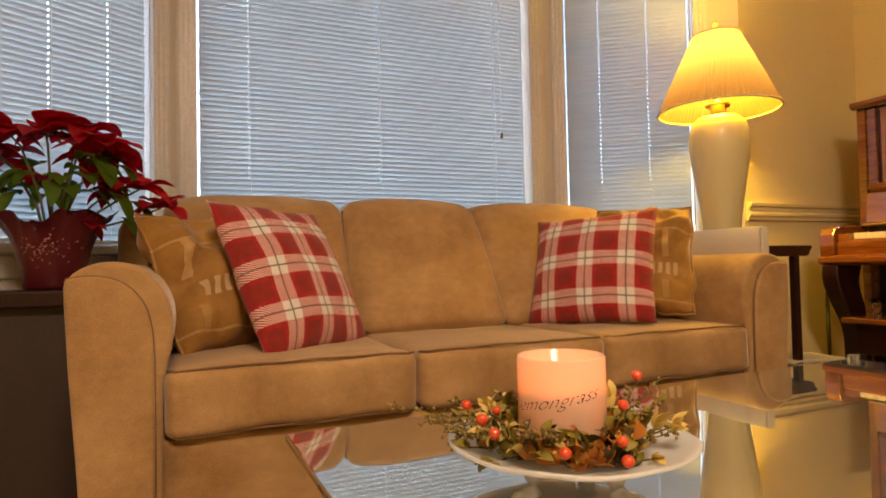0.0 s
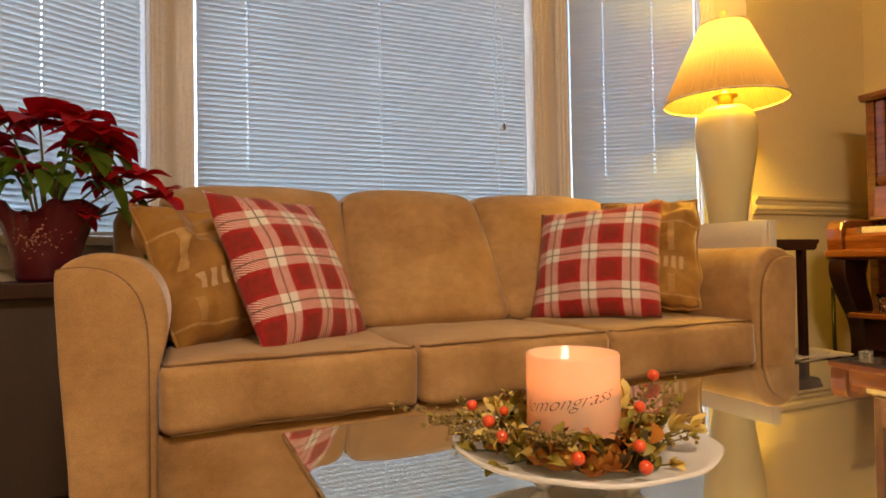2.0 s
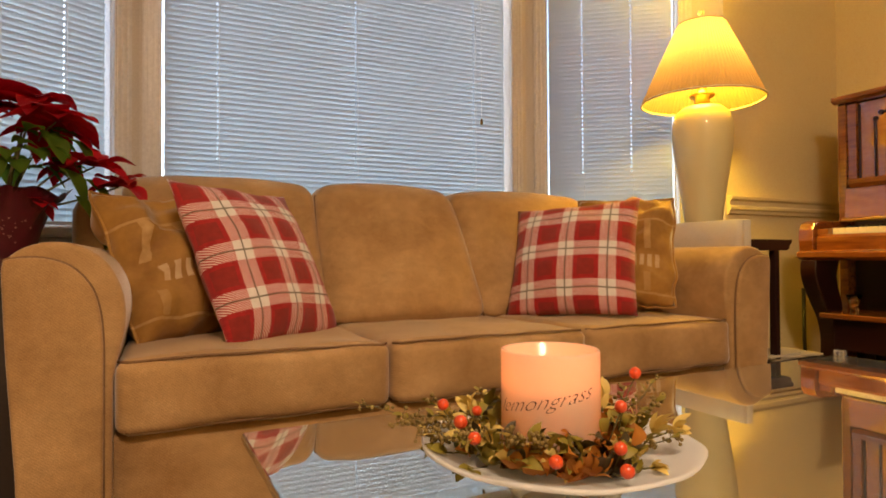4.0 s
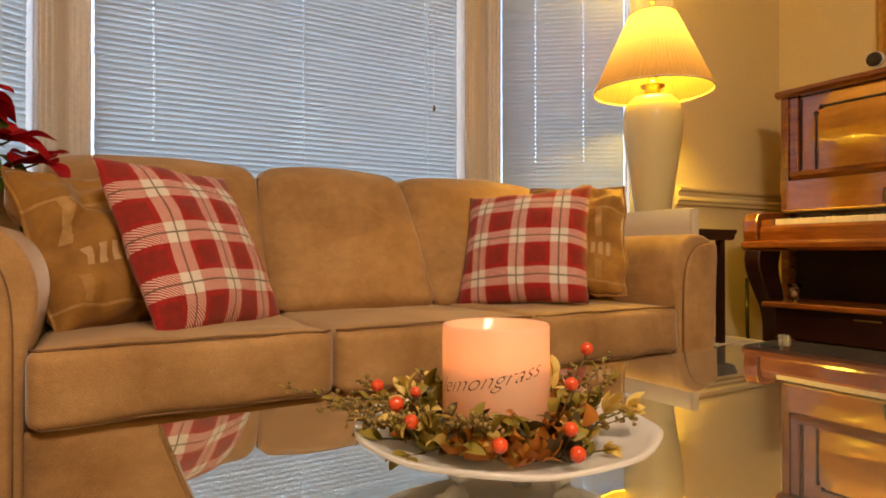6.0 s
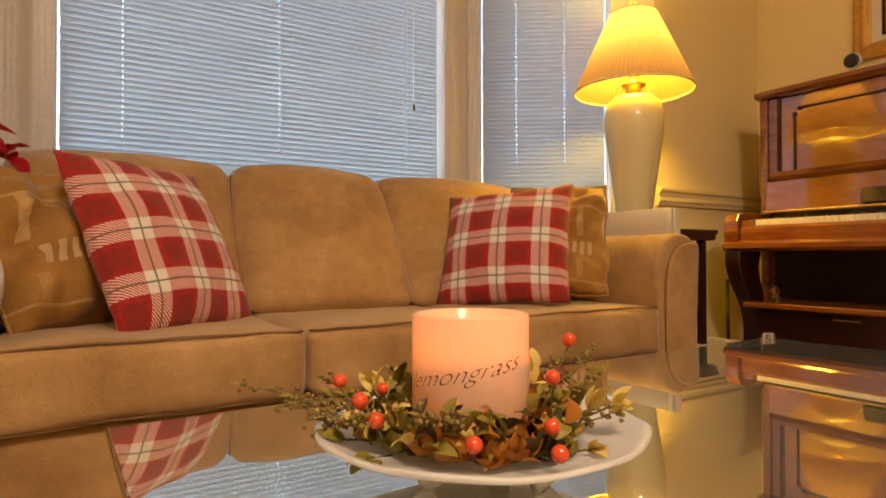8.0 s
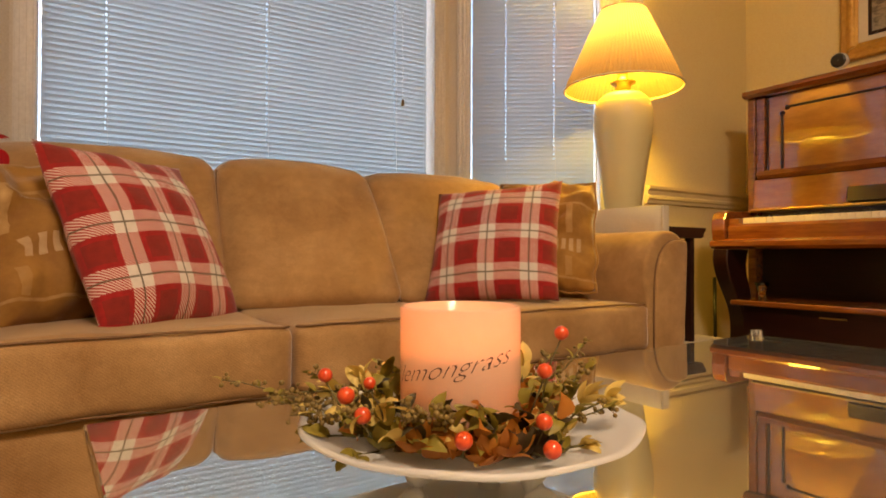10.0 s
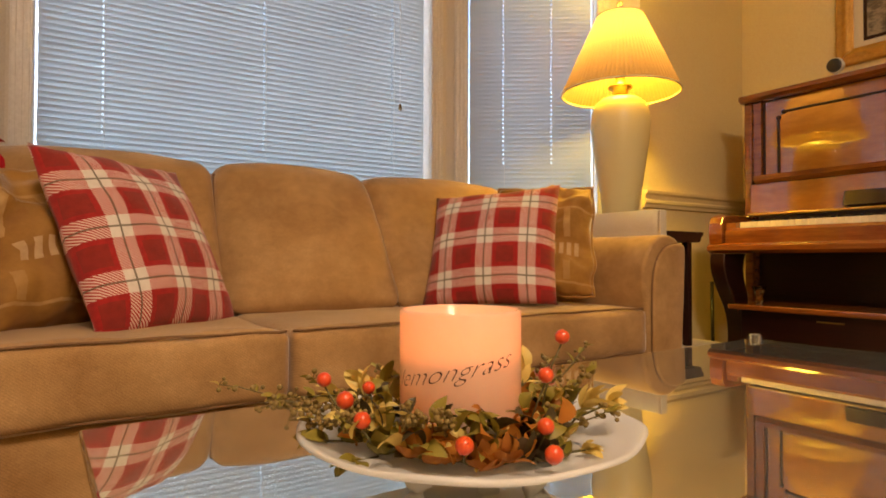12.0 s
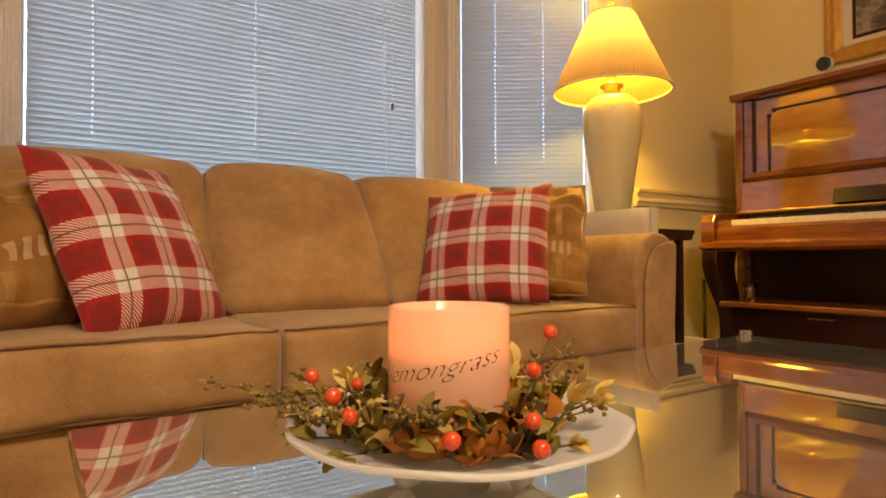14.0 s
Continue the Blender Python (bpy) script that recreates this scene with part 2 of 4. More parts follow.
SHADE = shade_cloth()
MILK = milk_glass("frosted_white_dish_glass", (0.82, 0.82, 0.80), 0.5, 0.3)
JAR = milk_glass("milky_candle_glass", (0.90, 0.76, 0.62), 0.56, 0.12)
WAX = milk_glass("cream_wax", (0.92, 0.84, 0.74), 0.85, 0.5)
BRACT = petal("red_bract", (0.66, 0.004, 0.016), (0.36, 0.002, 0.010), 0.45)
LEAF = petal("green_leaf", (0.24, 0.40, 0.028), (0.025, 0.07, 0.012), 0.66)
STEM = varied("green_brown_stem", (0.10, 0.11, 0.035), (0.13, 0.09, 0.035), 0.7, 40.0).m
OLIVE = petal("olive_wreath_leaf", (0.36, 0.28, 0.034), (0.12, 0.125, 0.022), 0.3)
STRAW = petal("straw_yellow_petal", (0.82, 0.66, 0.20), (0.72, 0.50, 0.10), 0.35)
RUST = petal("rust_dried_petal", (0.60, 0.24, 0.025), (0.30, 0.085, 0.014), 0.4)
DUSK = petal("dark_dried_leaf", (0.05, 0.045, 0.014), (0.08, 0.035, 0.012), 0.15)
BERRY = varied("orange_red_berry", (0.68, 0.105, 0.018), (0.55, 0.035, 0.014), 0.28, 60.0, 0.05, Coat_Weight=0.4).m
BUD = varied("olive_bud", (0.22, 0.15, 0.03), (0.13, 0.085, 0.02), 0.6, 80.0).m
FOIL = varied("burgundy_foil", (0.105, 0.004, 0.013), (0.055, 0.003, 0.010), 0.42, 9.0, 0.5, 45.0, 0.004, Coat_Weight=0.3).m
FOILPRINT = varied("pale_foil_print", (0.34, 0.15, 0.13), (0.24, 0.09, 0.08), 0.45, 90.0).m
INK = Mat("dark_brown_ink", (0.035, 0.020, 0.012), 0.6).m


# ---- building helpers ----
def part(name, bm, material, parent=None, label="", smooth=True, m=None):
    """Links a bmesh as one mesh object."""
    data = bpy.data.meshes.new(name)
    if smooth:
        for f in bm.faces:
            f.smooth = True
    bm.to_mesh(data)
    bm.free()
    data.materials.append(material)
    ob = new(name, data)
    if parent:
        ob.parent = parent
    if m is not None:
        ob.matrix_basis = m
    if label:
        ob["label"] = label
    return ob


def same(ob, name, m, parent):
    """Another object on the mesh of ob."""
    o = new(name, ob.data)
    o.parent = parent
    o.matrix_basis = m
    return o


def empty(name, m, label, category, group=""):
    return tagged(place(new(name), m), label, category, group)


def place(ob, m):
    ob.matrix_basis = m
    return ob


def box(x0, x1, y0, y1, z0, z1, bevel=0.0, bm=None, seg=2):
    bm = bm or bmesh.new()
    own = bmesh.new()
    bmesh.ops.create_cube(own, size=1)
    for v in own.verts:
        v.co = Vector(((x0 + x1) / 2 + v.co.x * (x1 - x0), (y0 + y1) / 2 + v.co.y * (y1 - y0), (z0 + z1) / 2 + v.co.z * (z1 - z0)))
    if bevel:
        bmesh.ops.bevel(own, geom=own.edges[:], offset=bevel, segments=seg, affect="EDGES", profile=0.5)
    return join(bm, own)


def join(bm, own):
    data = bpy.data.meshes.new("tmp")
    own.to_mesh(data)
    own.free()
    bm.from_mesh(data)
    bpy.data.meshes.remove(data)
    return bm


def lathe(profile, n=48, bm=None, wave=None):
    """Turns (radius, z) pairs round z; wave(angle, r, z) may change them."""
    bm = bm or bmesh.new()
    rings = []
    for r, z in profile:
        ring = []
        for i in range(n):
            a = 2 * math.pi * i / n
            rr, zz = wave(a, r, z) if wave else (r, z)
            ring.append(bm.verts.new((rr * math.cos(a), rr * math.sin(a), zz)))
        rings.append(ring)
    for a, b in zip(rings, rings[1:]):
        for i in range(n):
            bm.faces.new((a[i], a[(i + 1) % n], b[(i + 1) % n], b[i]))
    return bm


def extrude(outline, axis, a, b, bm=None, bevel=0.0):
    """A closed outline of (u, v) pairs pushed along one axis from a to b."""
    own = bmesh.new()
    put = {"x": lambda u, v, w: (w, u, v), "y": lambda u, v, w: (u, w, v), "z": lambda u, v, w: (u, v, w)}[axis]
    lo = [own.verts.new(put(u, v, a)) for u, v in outline]
    hi = [own.verts.new(put(u, v, b)) for u, v in outline]
    n = len(outline)
    caps = [own.faces.new(lo), own.faces.new(hi[::-1])]
    for i in range(n):
        own.faces.new((lo[i], hi[i], hi[(i + 1) % n], lo[(i + 1) % n]))
    bmesh.ops.recalc_face_normals(own, faces=own.faces[:])
    if bevel:
        edges = [e for c in caps for e in c.edges]
        bmesh.ops.bevel(own, geom=edges, offset=bevel, segments=3, affect="EDGES", profile=0.5)
    return join(bm or bmesh.new(), own)


def tube(points, radius, n=6, bm=None, closed=False, taper=1.0):
    """A round cord through the points."""
    bm = bm or bmesh.new()
    pts = [Vector(p) for p in points]
    rings = []
    for i, p in enumerate(pts):
        q0, q1 = (pts[i - 1], pts[(i + 1) % len(pts)]) if closed else (pts[max(i - 1, 0)], pts[min(i + 1, len(pts) - 1)])
        d = (q1 - q0).normalized()
        up = Vector((0, 0, 1)) if abs(d.z) < 0.9 else Vector((1, 0, 0))
        s = d.cross(up).normalized()
        t = s.cross(d)
        r = radius * (1 + (taper - 1) * i / max(len(pts) - 1, 1))
        rings.append([bm.verts.new(p + r * (math.cos(2 * math.pi * k / n) * s + math.sin(2 * math.pi * k / n) * t)) for k in range(n)])
    pairs = list(zip(rings, rings[1:])) + ([(rings[-1], rings[0])] if closed else [])
    for a, b in pairs:
        for k in range(n):
            bm.faces.new((a[k], a[(k + 1) % n], b[(k + 1) % n], b[k]))
    if not closed:
        bm.faces.new(rings[0][::-1])
        bm.faces.new(rings[-1])
    return bm


def smooth_outline(pts, lo, hi, n=4):
    """The outline with its stretch from lo to hi rounded through its own corners."""
    out = list(pts[:lo])
    for i in range(lo, hi):
        p0, p1, p2, p3 = pts[max(i - 1, lo)], pts[i], pts[i + 1], pts[min(i + 2, hi)]
        for k in range(n):
            t = k / n
            out.append(tuple(0.5 * (2 * b + (c - a) * t + (2 * a - 5 * b + 4 * c - d) * t * t + (3 * b - a - 3 * c + d) * t ** 3) for a, b, c, d in zip(p0, p1, p2, p3)))
    return out + list(pts[hi:])


def soft_box(sx, sy, sz, r=0.05, n=14, bulge=(0, 0, 0), shape=None, wrinkle=0.0, seed=0.0):
    """An upholstered block: rounded edges of radius r, faces that swell by bulge along each axis."""
    bm = bmesh.new()
    bmesh.ops.create_cube(bm, size=2)
    bmesh.ops.subdivide_edges(bm, edges=bm.edges[:], cuts=n, use_grid_fill=True)
    half = Vector((sx / 2, sy / 2, sz / 2))
    for v in bm.verts:
        u = v.co.copy()
        p = Vector([math.copysign(abs(u[i]) ** 0.8, u[i]) * half[i] for i in range(3)])
        core = Vector([max(-half[i] + r, min(half[i] - r, p[i])) for i in range(3)])
        d = p - core
        if d.length > 1e-6:
            p = core + d.normalized() * min(r, max(abs(c) for c in d) if d.length else 0)
        for i in range(3):
            j, k = (i + 1) % 3, (i + 2) % 3
            p[i] += math.copysign(1, u[i]) * bulge[i] * (1 - u[j] ** 2) * (1 - u[k] ** 2) * abs(u[i])
        if wrinkle:
            p.z += wrinkle * noise.noise(Vector((p.x * 7 + seed, p.y * 7, p.z * 7)))
            p.y += wrinkle * noise.noise(Vector((p.x * 9, p.y * 5 + seed, p.z * 9)))
        v.co = shape(p, u) if shape else p
    bmesh.ops.recalc_face_normals(bm, faces=bm.faces[:])
    return bm


# ---- room ----
CEILZ, BACK = 2.62, 2.45
LEFT, RIGHT = Vector((-0.028, BACK, 0)), Vector((1.616, BACK, 0))
LDIR = Vector((-math.cos(radians(31)), -math.sin(radians(31)), 0))
RDIR = Vector((math.cos(radians(36)), -math.sin(radians(36)), 0))
LEND, REND = LEFT + LDIR * 0.97, RIGHT + RDIR * 0.885
EAST, WEST, SOUTH, NORTH = 3.158, -2.3, -3.0, REND.y
SILL, HEAD = 0.735, 2.15


def frame_at(p, q):
    """A pose at p with x towards q and y out of the room."""
    d = (q - p).normalized()
    return Matrix(((d.x, -d.y, 0, p.x), (d.y, d.x, 0, p.y), (0, 0, 1, 0), (0, 0, 0, 1)))


def structure(name, bm, material, label, category, m=None):
    return tagged(part(name, bm, material, smooth=False, m=m), label, category, kind="structure")


T = 0.14
def room_outline(d):
    return [(WEST - d, SOUTH - d), (EAST + d, SOUTH - d), (EAST + d, NORTH + d), (REND.x + d * 0.4, NORTH + d), (RIGHT.x + d * 0.4, BACK + d), (LEFT.x - d * 0.4, BACK + d), (LEND.x - d * 0.4, LEND.y + d), (WEST - d, LEND.y + d)]


floor = structure("floor", extrude(room_outline(0.02), "z", -0.1, 0.0), CARPET, "brown cut-pile carpet over the whole room", "carpet")
structure("ceiling", extrude(room_outline(T), "z", CEILZ, CEILZ + 0.1), CEIL, "plain white painted ceiling", "ceiling")
structure("wall_east", box(EAST, EAST + T, SOUTH, NORTH + T, 0, CEILZ), WALL, "cream painted wall behind the piano", "wall")
structure("wall_west", box(WEST - T, WEST, SOUTH, LEND.y + T, 0, CEILZ), WALL, "plain cream painted wall", "wall")
structure("wall_south", box(WEST - T, EAST + T, SOUTH - T, SOUTH, 0, CEILZ), WALL, "plain cream painted wall", "wall")
structure("wall_north_east", box(REND.x, EAST, NORTH, NORTH + T, 0, CEILZ), WALL, "cream wall with a moulded chair rail", "wall")
structure("wall_north_west", box(WEST, LEND.x, LEND.y, LEND.y + T, 0, CEILZ), WALL, "cream painted wall beside the bay", "wall")


def bay_wall(name, p, q, s0, s1, ext0, ext1):
    m = frame_at(p, q)
    n = (q - p).length
    bm = box(-ext0, s0, 0, T, 0, CEILZ)
    box(s1, n + ext1, 0, T, 0, CEILZ, bm=bm)
    box(s0, s1, 0, T, 0, SILL, bm=bm)
    box(s0, s1, 0, T, HEAD, CEILZ, bm=bm)
    return structure(name, bm, BAY, "cream painted bay wall below and around a window", "wall", m), m


def casing(bm, x0, x1, z0, z1, steps=3):
    """A moulded upright board on the room side."""
    w = x1 - x0
    box(x0, x1, -0.016, 0.0, z0, z1, 0.002, bm)
    for i in range(steps):
        c = x0 + w * (0.2 + 0.6 * i / max(steps - 1, 1))
        box(c - w * 0.09, c + w * 0.09, -0.0195, -0.014, z0, z1, 0.0025, bm)
    return bm


def blind_thing(m, s0, s1, cords, label, hole=0.0021, closed_below=1.03):
    """Horizontal slats with cord holes, head rail, bottom rail and ladder cords, hung in the recess from s0 to s1."""
    thing = empty("window_blind", m, label, "blind", "blinds of the bay window")
    y, x0, x1 = 0.035, s0, s1
    part("head_rail", box(x0, x1, y - 0.014, y + 0.014, HEAD - 0.03, HEAD - 0.003, 0.002), TRIM, thing, smooth=False)
    part("bottom_rail", box(x0, x1, y - 0.011, y + 0.011, SILL + 0.012, SILL + 0.024, 0.003), TRIM, thing, smooth=False)
    pitch, width, tilt = 0.0205, 0.0262, radians(62)
    stations = [x0]
    for c in sorted(cords):
        stations += [c - hole, c + hole]
    stations.append(x1)

    def slat(slots):
        bm = bmesh.new()
        rows = []
        for k in range(7):
            u = -0.5 + k / 6
            a, h = u * width, 0.0013 * (1 - 4 * u * u)
            yy = a * math.cos(tilt) - h * math.sin(tilt)
            zz = -a * math.sin(tilt) - h * math.cos(tilt)
            rows.append([bm.verts.new((x, yy, zz)) for x in stations])
        for k, (a, b) in enumerate(zip(rows, rows[1:])):
            for i in range(len(stations) - 1):
                if slots and i % 2 and k in (2, 3):
                    continue
                bm.faces.new((a[i], a[i + 1], b[i + 1], b[i]))
        return bm
    first = {}
    z = SILL + 0.036
    while z < HEAD - 0.035:
        mm = pose(random.uniform(-0.0012, 0.0012), y, z + random.uniform(-0.0004, 0.0004), random.uniform(-0.5, 0.5), random.uniform(-0.02, 0.02))
        slots = z > closed_below
        if slots not in first:
            first[slots] = part("slat", slat(slots), SLAT, thing, m=mm)
        else:
            same(first[slots], "slat", mm, thing)
        z += pitch
    for c in cords:
        part("ladder_cord", tube([(c + 0.006, y - 0.0125, SILL + 0.02), (c + 0.006, y - 0.0125, HEAD - 0.02)], 0.0005, 5), CORD, thing)
    return thing


def window_thing(name, m, s0, s1, label, lip=0.002):
    bm = bmesh.new()
    for a, b in ((s0, s0 + 0.006), (s1 - 0.006, s1)):
        box(a, b, 0.075, 0.115, SILL, HEAD, 0.003, bm)
    for a, b in ((SILL, SILL + 0.035), (HEAD - 0.035, HEAD)):
        box(s0 + 0.006, s1 - 0.006, 0.075, 0.115, a, b, 0.003, bm)
    thing = tagged(part(name, bm, TRIM, smooth=False, m=m), label, "window", kind="structure")
    pane = part("pane", box(s0 + 0.006, s1 - 0.006, 0.092, 0.097, SILL + 0.035, HEAD - 0.035), PANE, thing, "clear window glass", False)
    pane.visible_shadow = False
    part("window_sill", box(s0 - 0.06, s1 + 0.06, -0.055, 0.075, SILL - 0.028, SILL + 0.004, 0.006), TRIM, thing, "ivory painted sill", False)
    part("apron", box(s0 - 0.05, s1 + 0.05, -0.014, 0.0, SILL - 0.10, SILL - 0.03, 0.004), TRIM, thing, "", False)
    bm = casing(bmesh.new(), s0 - 0.058, s0 + 0.002, SILL, HEAD + 0.06)
    part("casing", bm, TRIM, thing, "", False)
    part("casing", casing(bmesh.new(), s1 - lip, s1 - lip + 0.06, SILL, HEAD + 0.06), TRIM, thing, "", False)
    part("head_casing", box(s0, s1, -0.018, 0.0, HEAD, HEAD + 0.06, 0.003), TRIM, thing, "", False)
    return thing


CX0, CX1 = 0.040 + 0.028, 1.531 + 0.028
wall, MC = bay_wall("wall_bay_middle", LEFT, RIGHT, CX0, CX1, 0.0, 0.0)
window_thing("window_1", MC, CX0, CX1, "wide bay window with ivory moulded casing")
middle = blind_thing(MC, CX0 + 0.014, CX1 - 0.018, (0.266, 0.813, 1.378), "closed white mini blind over the wide middle window", 0.0013, 1.0)
pull = part("lift_cord", tube([(1.408, 0.012, HEAD - 0.03), (1.408, 0.012, 1.27)], 0.0006, 5), CORD, middle, "thin lift cord")
part("tassel", lathe([(0.001, 1.275), (0.004, 1.272), (0.007, 1.255), (0.0065, 1.247), (0.001, 1.245)], 14), BUD, pull, "small olive tassel", m=pose(1.408, 0.012, 0))
wall, ML = bay_wall("wall_bay_west", LEND, LEFT, 0.12, 0.912, 0.0, 0.08)
window_thing("window_2", ML, 0.12, 0.912, "narrow angled bay window with ivory casing", 0.036)
blind_thing(ML, 0.14, 0.866, (0.33, 0.55, 0.736), "closed white mini blind over a narrow angled window", 0.0021, 1.17)
wall, MR = bay_wall("wall_bay_east", RIGHT, REND, 0.096, 0.69, 0.08, 0.0)
window_thing("window_3", MR, 0.096, 0.69, "narrow angled bay window beside the lamp")
blind_thing(MR, 0.108, 0.668, (0.264, 0.486), "closed white mini blind behind the table lamp")


def rail_profile():
    return [(0, 0.825), (0.012, 0.828), (0.014, 0.842), (0.022, 0.848), (0.022, 0.858), (0.014, 0.866), (0.016, 0.884), (0.028, 0.892), (0.030, 0.905), (0.0, 0.910)]


bm = extrude([(NORTH - d, z) for d, z in rail_profile()], "x", REND.x + 0.01, EAST)
tagged(part("trim_chair_rail", bm, WALL, smooth=False), "cream moulded chair rail painted like the wall", "chair rail", kind="structure")
bm = extrude([(EAST - d, z) for d, z in rail_profile()], "y", SOUTH, NORTH - 0.031)
tagged(part("trim_chair_rail", bm, WALL, smooth=False), "cream moulded chair rail behind the piano", "chair rail", kind="structure")
bm = box(REND.x, EAST, NORTH - 0.014, NORTH, 0, 0.10, 0.004)
box(EAST - 0.014, EAST, SOUTH, NORTH - 0.015, 0, 0.10, 0.004, bm)
tagged(part("baseboard", bm, TRIM, smooth=False), "ivory painted baseboard", "baseboard", kind="structure")
bm = box(0.0, 0.95, -0.012, 0.0, 0.0, 0.035, 0.003)
tagged(part("baseboard", bm, DARKWOOD, smooth=False, m=ML), "low dark baseboard under the window", "baseboard", kind="structure")
# unseen ground, kept pale to bounce light up and brighten the blind gaps
bm = bmesh.new()
bmesh.ops.create_grid(bm, x_segments=8, y_segments=8, size=400)
tagged(part("ground", bm, GROUND, m=pose(0, 0, -0.7)), "unseen pale ground added to brighten the blinds", "ground", kind="structure")

# unseen ceiling light, added behind the camera as the room's warm fill
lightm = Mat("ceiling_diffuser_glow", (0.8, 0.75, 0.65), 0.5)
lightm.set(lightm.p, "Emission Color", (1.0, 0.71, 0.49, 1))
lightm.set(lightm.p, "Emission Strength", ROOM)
fixture = empty("assumed_ceiling_light", pose(0.1, -1.0, CEILZ), "assumed unseen round ceiling light with a glowing warm diffuser", "ceiling light")
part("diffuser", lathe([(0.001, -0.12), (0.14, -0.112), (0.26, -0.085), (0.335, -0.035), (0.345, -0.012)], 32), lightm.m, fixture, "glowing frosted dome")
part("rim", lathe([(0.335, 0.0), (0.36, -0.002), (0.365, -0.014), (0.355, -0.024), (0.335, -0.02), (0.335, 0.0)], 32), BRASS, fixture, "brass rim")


# ---- sofa ----
def sofa():
    thing = empty("sofa", pose(0, 0, 0), "beige microfibre three-seat sofa with rolled arms and dark seam piping", "sofa")
    x0, x1, mid = -0.045, 1.665, 0.81
    part("base", soft_box(x1 - x0 + 0.02, 0.80, 0.245, 0.02, 10), CLOTH, thing, m=pose(mid, 1.795, 0.1725))
    part("back", soft_box(x1 - x0 + 0.3, 0.16, 0.75, 0.05, 12), CLOTH, thing, m=pose(mid, 2.14, 0.45, -4))
    w = (x1 - x0) / 3

    def sag(p, u):
        if p.z > 0:
            p.z -= 0.016 * max(0.0, (u.y + 1) / 2) * (1 - 0.3 * u.x ** 2)
        return p
    for i in range(3):
        cx = x0 + w * (i + 0.5)
        c = part("seat_cushion", soft_box(w - 0.004, 0.60, 0.150, 0.026, 18, (0, 0.012, 0.008), sag, 0.007, i * 5.3), CLOTH, thing, m=pose(cx, 1.668, 0.366))
        for z in (0.069, -0.066):
            pts = []
            for k in range(33):
                u = -1 + k / 16
                pts.append((u * (w / 2 - 0.008), -0.2925 - 0.002 * (1 - u * u) + 0.02 * max(0, abs(u) - 0.94) / 0.06, z + 0.004 * (1 - u ** 4) * (1 if z > 0 else 0) + 0.002 * noise.noise(Vector((u * 3 + i, z, 0)))))
            part("piping", tube(pts, 0.0030, 6), SEAM, c, "brown cord along a seam or cushion gap")

        bw, bx = ((0.585, 0.225), (0.530, 0.782), (0.640, 1.365))[i]

        def bell(p, u, i=i):
            # wide at the seat, arched at the top, leaning back
            t = (p.z + 0.23) / 0.46
            if i == 1:
                p.x *= 1.0 + 0.05 * (1 - max(0, t) ** 2) - 0.03 * max(0, t) ** 4
                p.y -= 0.012
            p.z += 0.02 * (1 - u.x ** 2) * max(0, t)
            p.y += 0.24 * t + 0.02 * t * t
            return p
        back = part("back_cushion", soft_box(bw, 0.17, 0.46, 0.05, 18, (0, 0.035, 0.0), bell, 0.006, 20 + i * 3.1), CLOTH, thing, m=pose(bx, 1.93, 0.655))
        if i == 1:
            # dark tubes put in for the shaded gap where the middle cushion meets its neighbours
            for e in (-1, 1):
                pts = [(e * (bw / 2 * (1 + 0.05 * (1 - t * t) - 0.03 * t ** 4) - 0.002), -0.052 + 0.24 * t + 0.02 * t * t, -0.23 + 0.46 * t) for t in [k / 14 for k in range(14)]]
                part("piping", tube(pts, 0.0045, 6), SEAM, back, "brown cord along a seam or cushion gap")
    # rolled arm outline as seen from the front, inner side to the right
    arm = [(-0.19, 0.03), (-0.045, 0.03), (-0.045, 0.40), (-0.038, 0.44), (-0.025, 0.50), (-0.024, 0.55), (-0.036, 0.595), (-0.058, 0.632), (-0.09, 0.657), (-0.125, 0.668), (-0.16, 0.667), (-0.19, 0.657), (-0.212, 0.64), (-0.221, 0.62), (-0.222, 0.59), (-0.215, 0.45), (-0.20, 0.25)]
    arm = smooth_outline(arm, 2, 15)
    for side in (1, -1):
        out = [(mid + side * (x - mid), z) for x, z in arm]
        bm = extrude(out, "y", 1.375, 2.20, bevel=0.014)
        a = part("arm", bm, CLOTH, thing)
        face = [(-0.189, 0.03), (-0.199, 0.25), (-0.213, 0.45), (-0.220, 0.59), (-0.219, 0.628), (-0.205, 0.637), (-0.165, 0.639), (-0.128, 0.630), (-0.100, 0.610), (-0.078, 0.578), (-0.066, 0.535), (-0.061, 0.48), (-0.060, 0.40), (-0.060, 0.03)]
        face = smooth_outline(face, 3, 12)
        inner = [(mid + side * (x - mid), z) for x, z in face]
        bm = extrude(inner, "y", 1.362, 1.385, bevel=0.008)
        part("arm_panel", bm, CLOTH, a, "flat front panel of the arm")
        part("piping", tube([(x, 1.3715, z) for x, z in inner[7:]], 0.003, 6), SEAM, a, "brown cord along a seam or cushion gap")
    for fx in (-0.13, 1.75):
        for fy in (1.45, 2.1):
            part("foot", lathe([(0.001, 0.0), (0.02, 0.0), (0.026, 0.05), (0.001, 0.05)], 16), DARKWOOD, thing, "dark wooden foot", m=pose(fx, fy, 0))
    return thing


sofa()


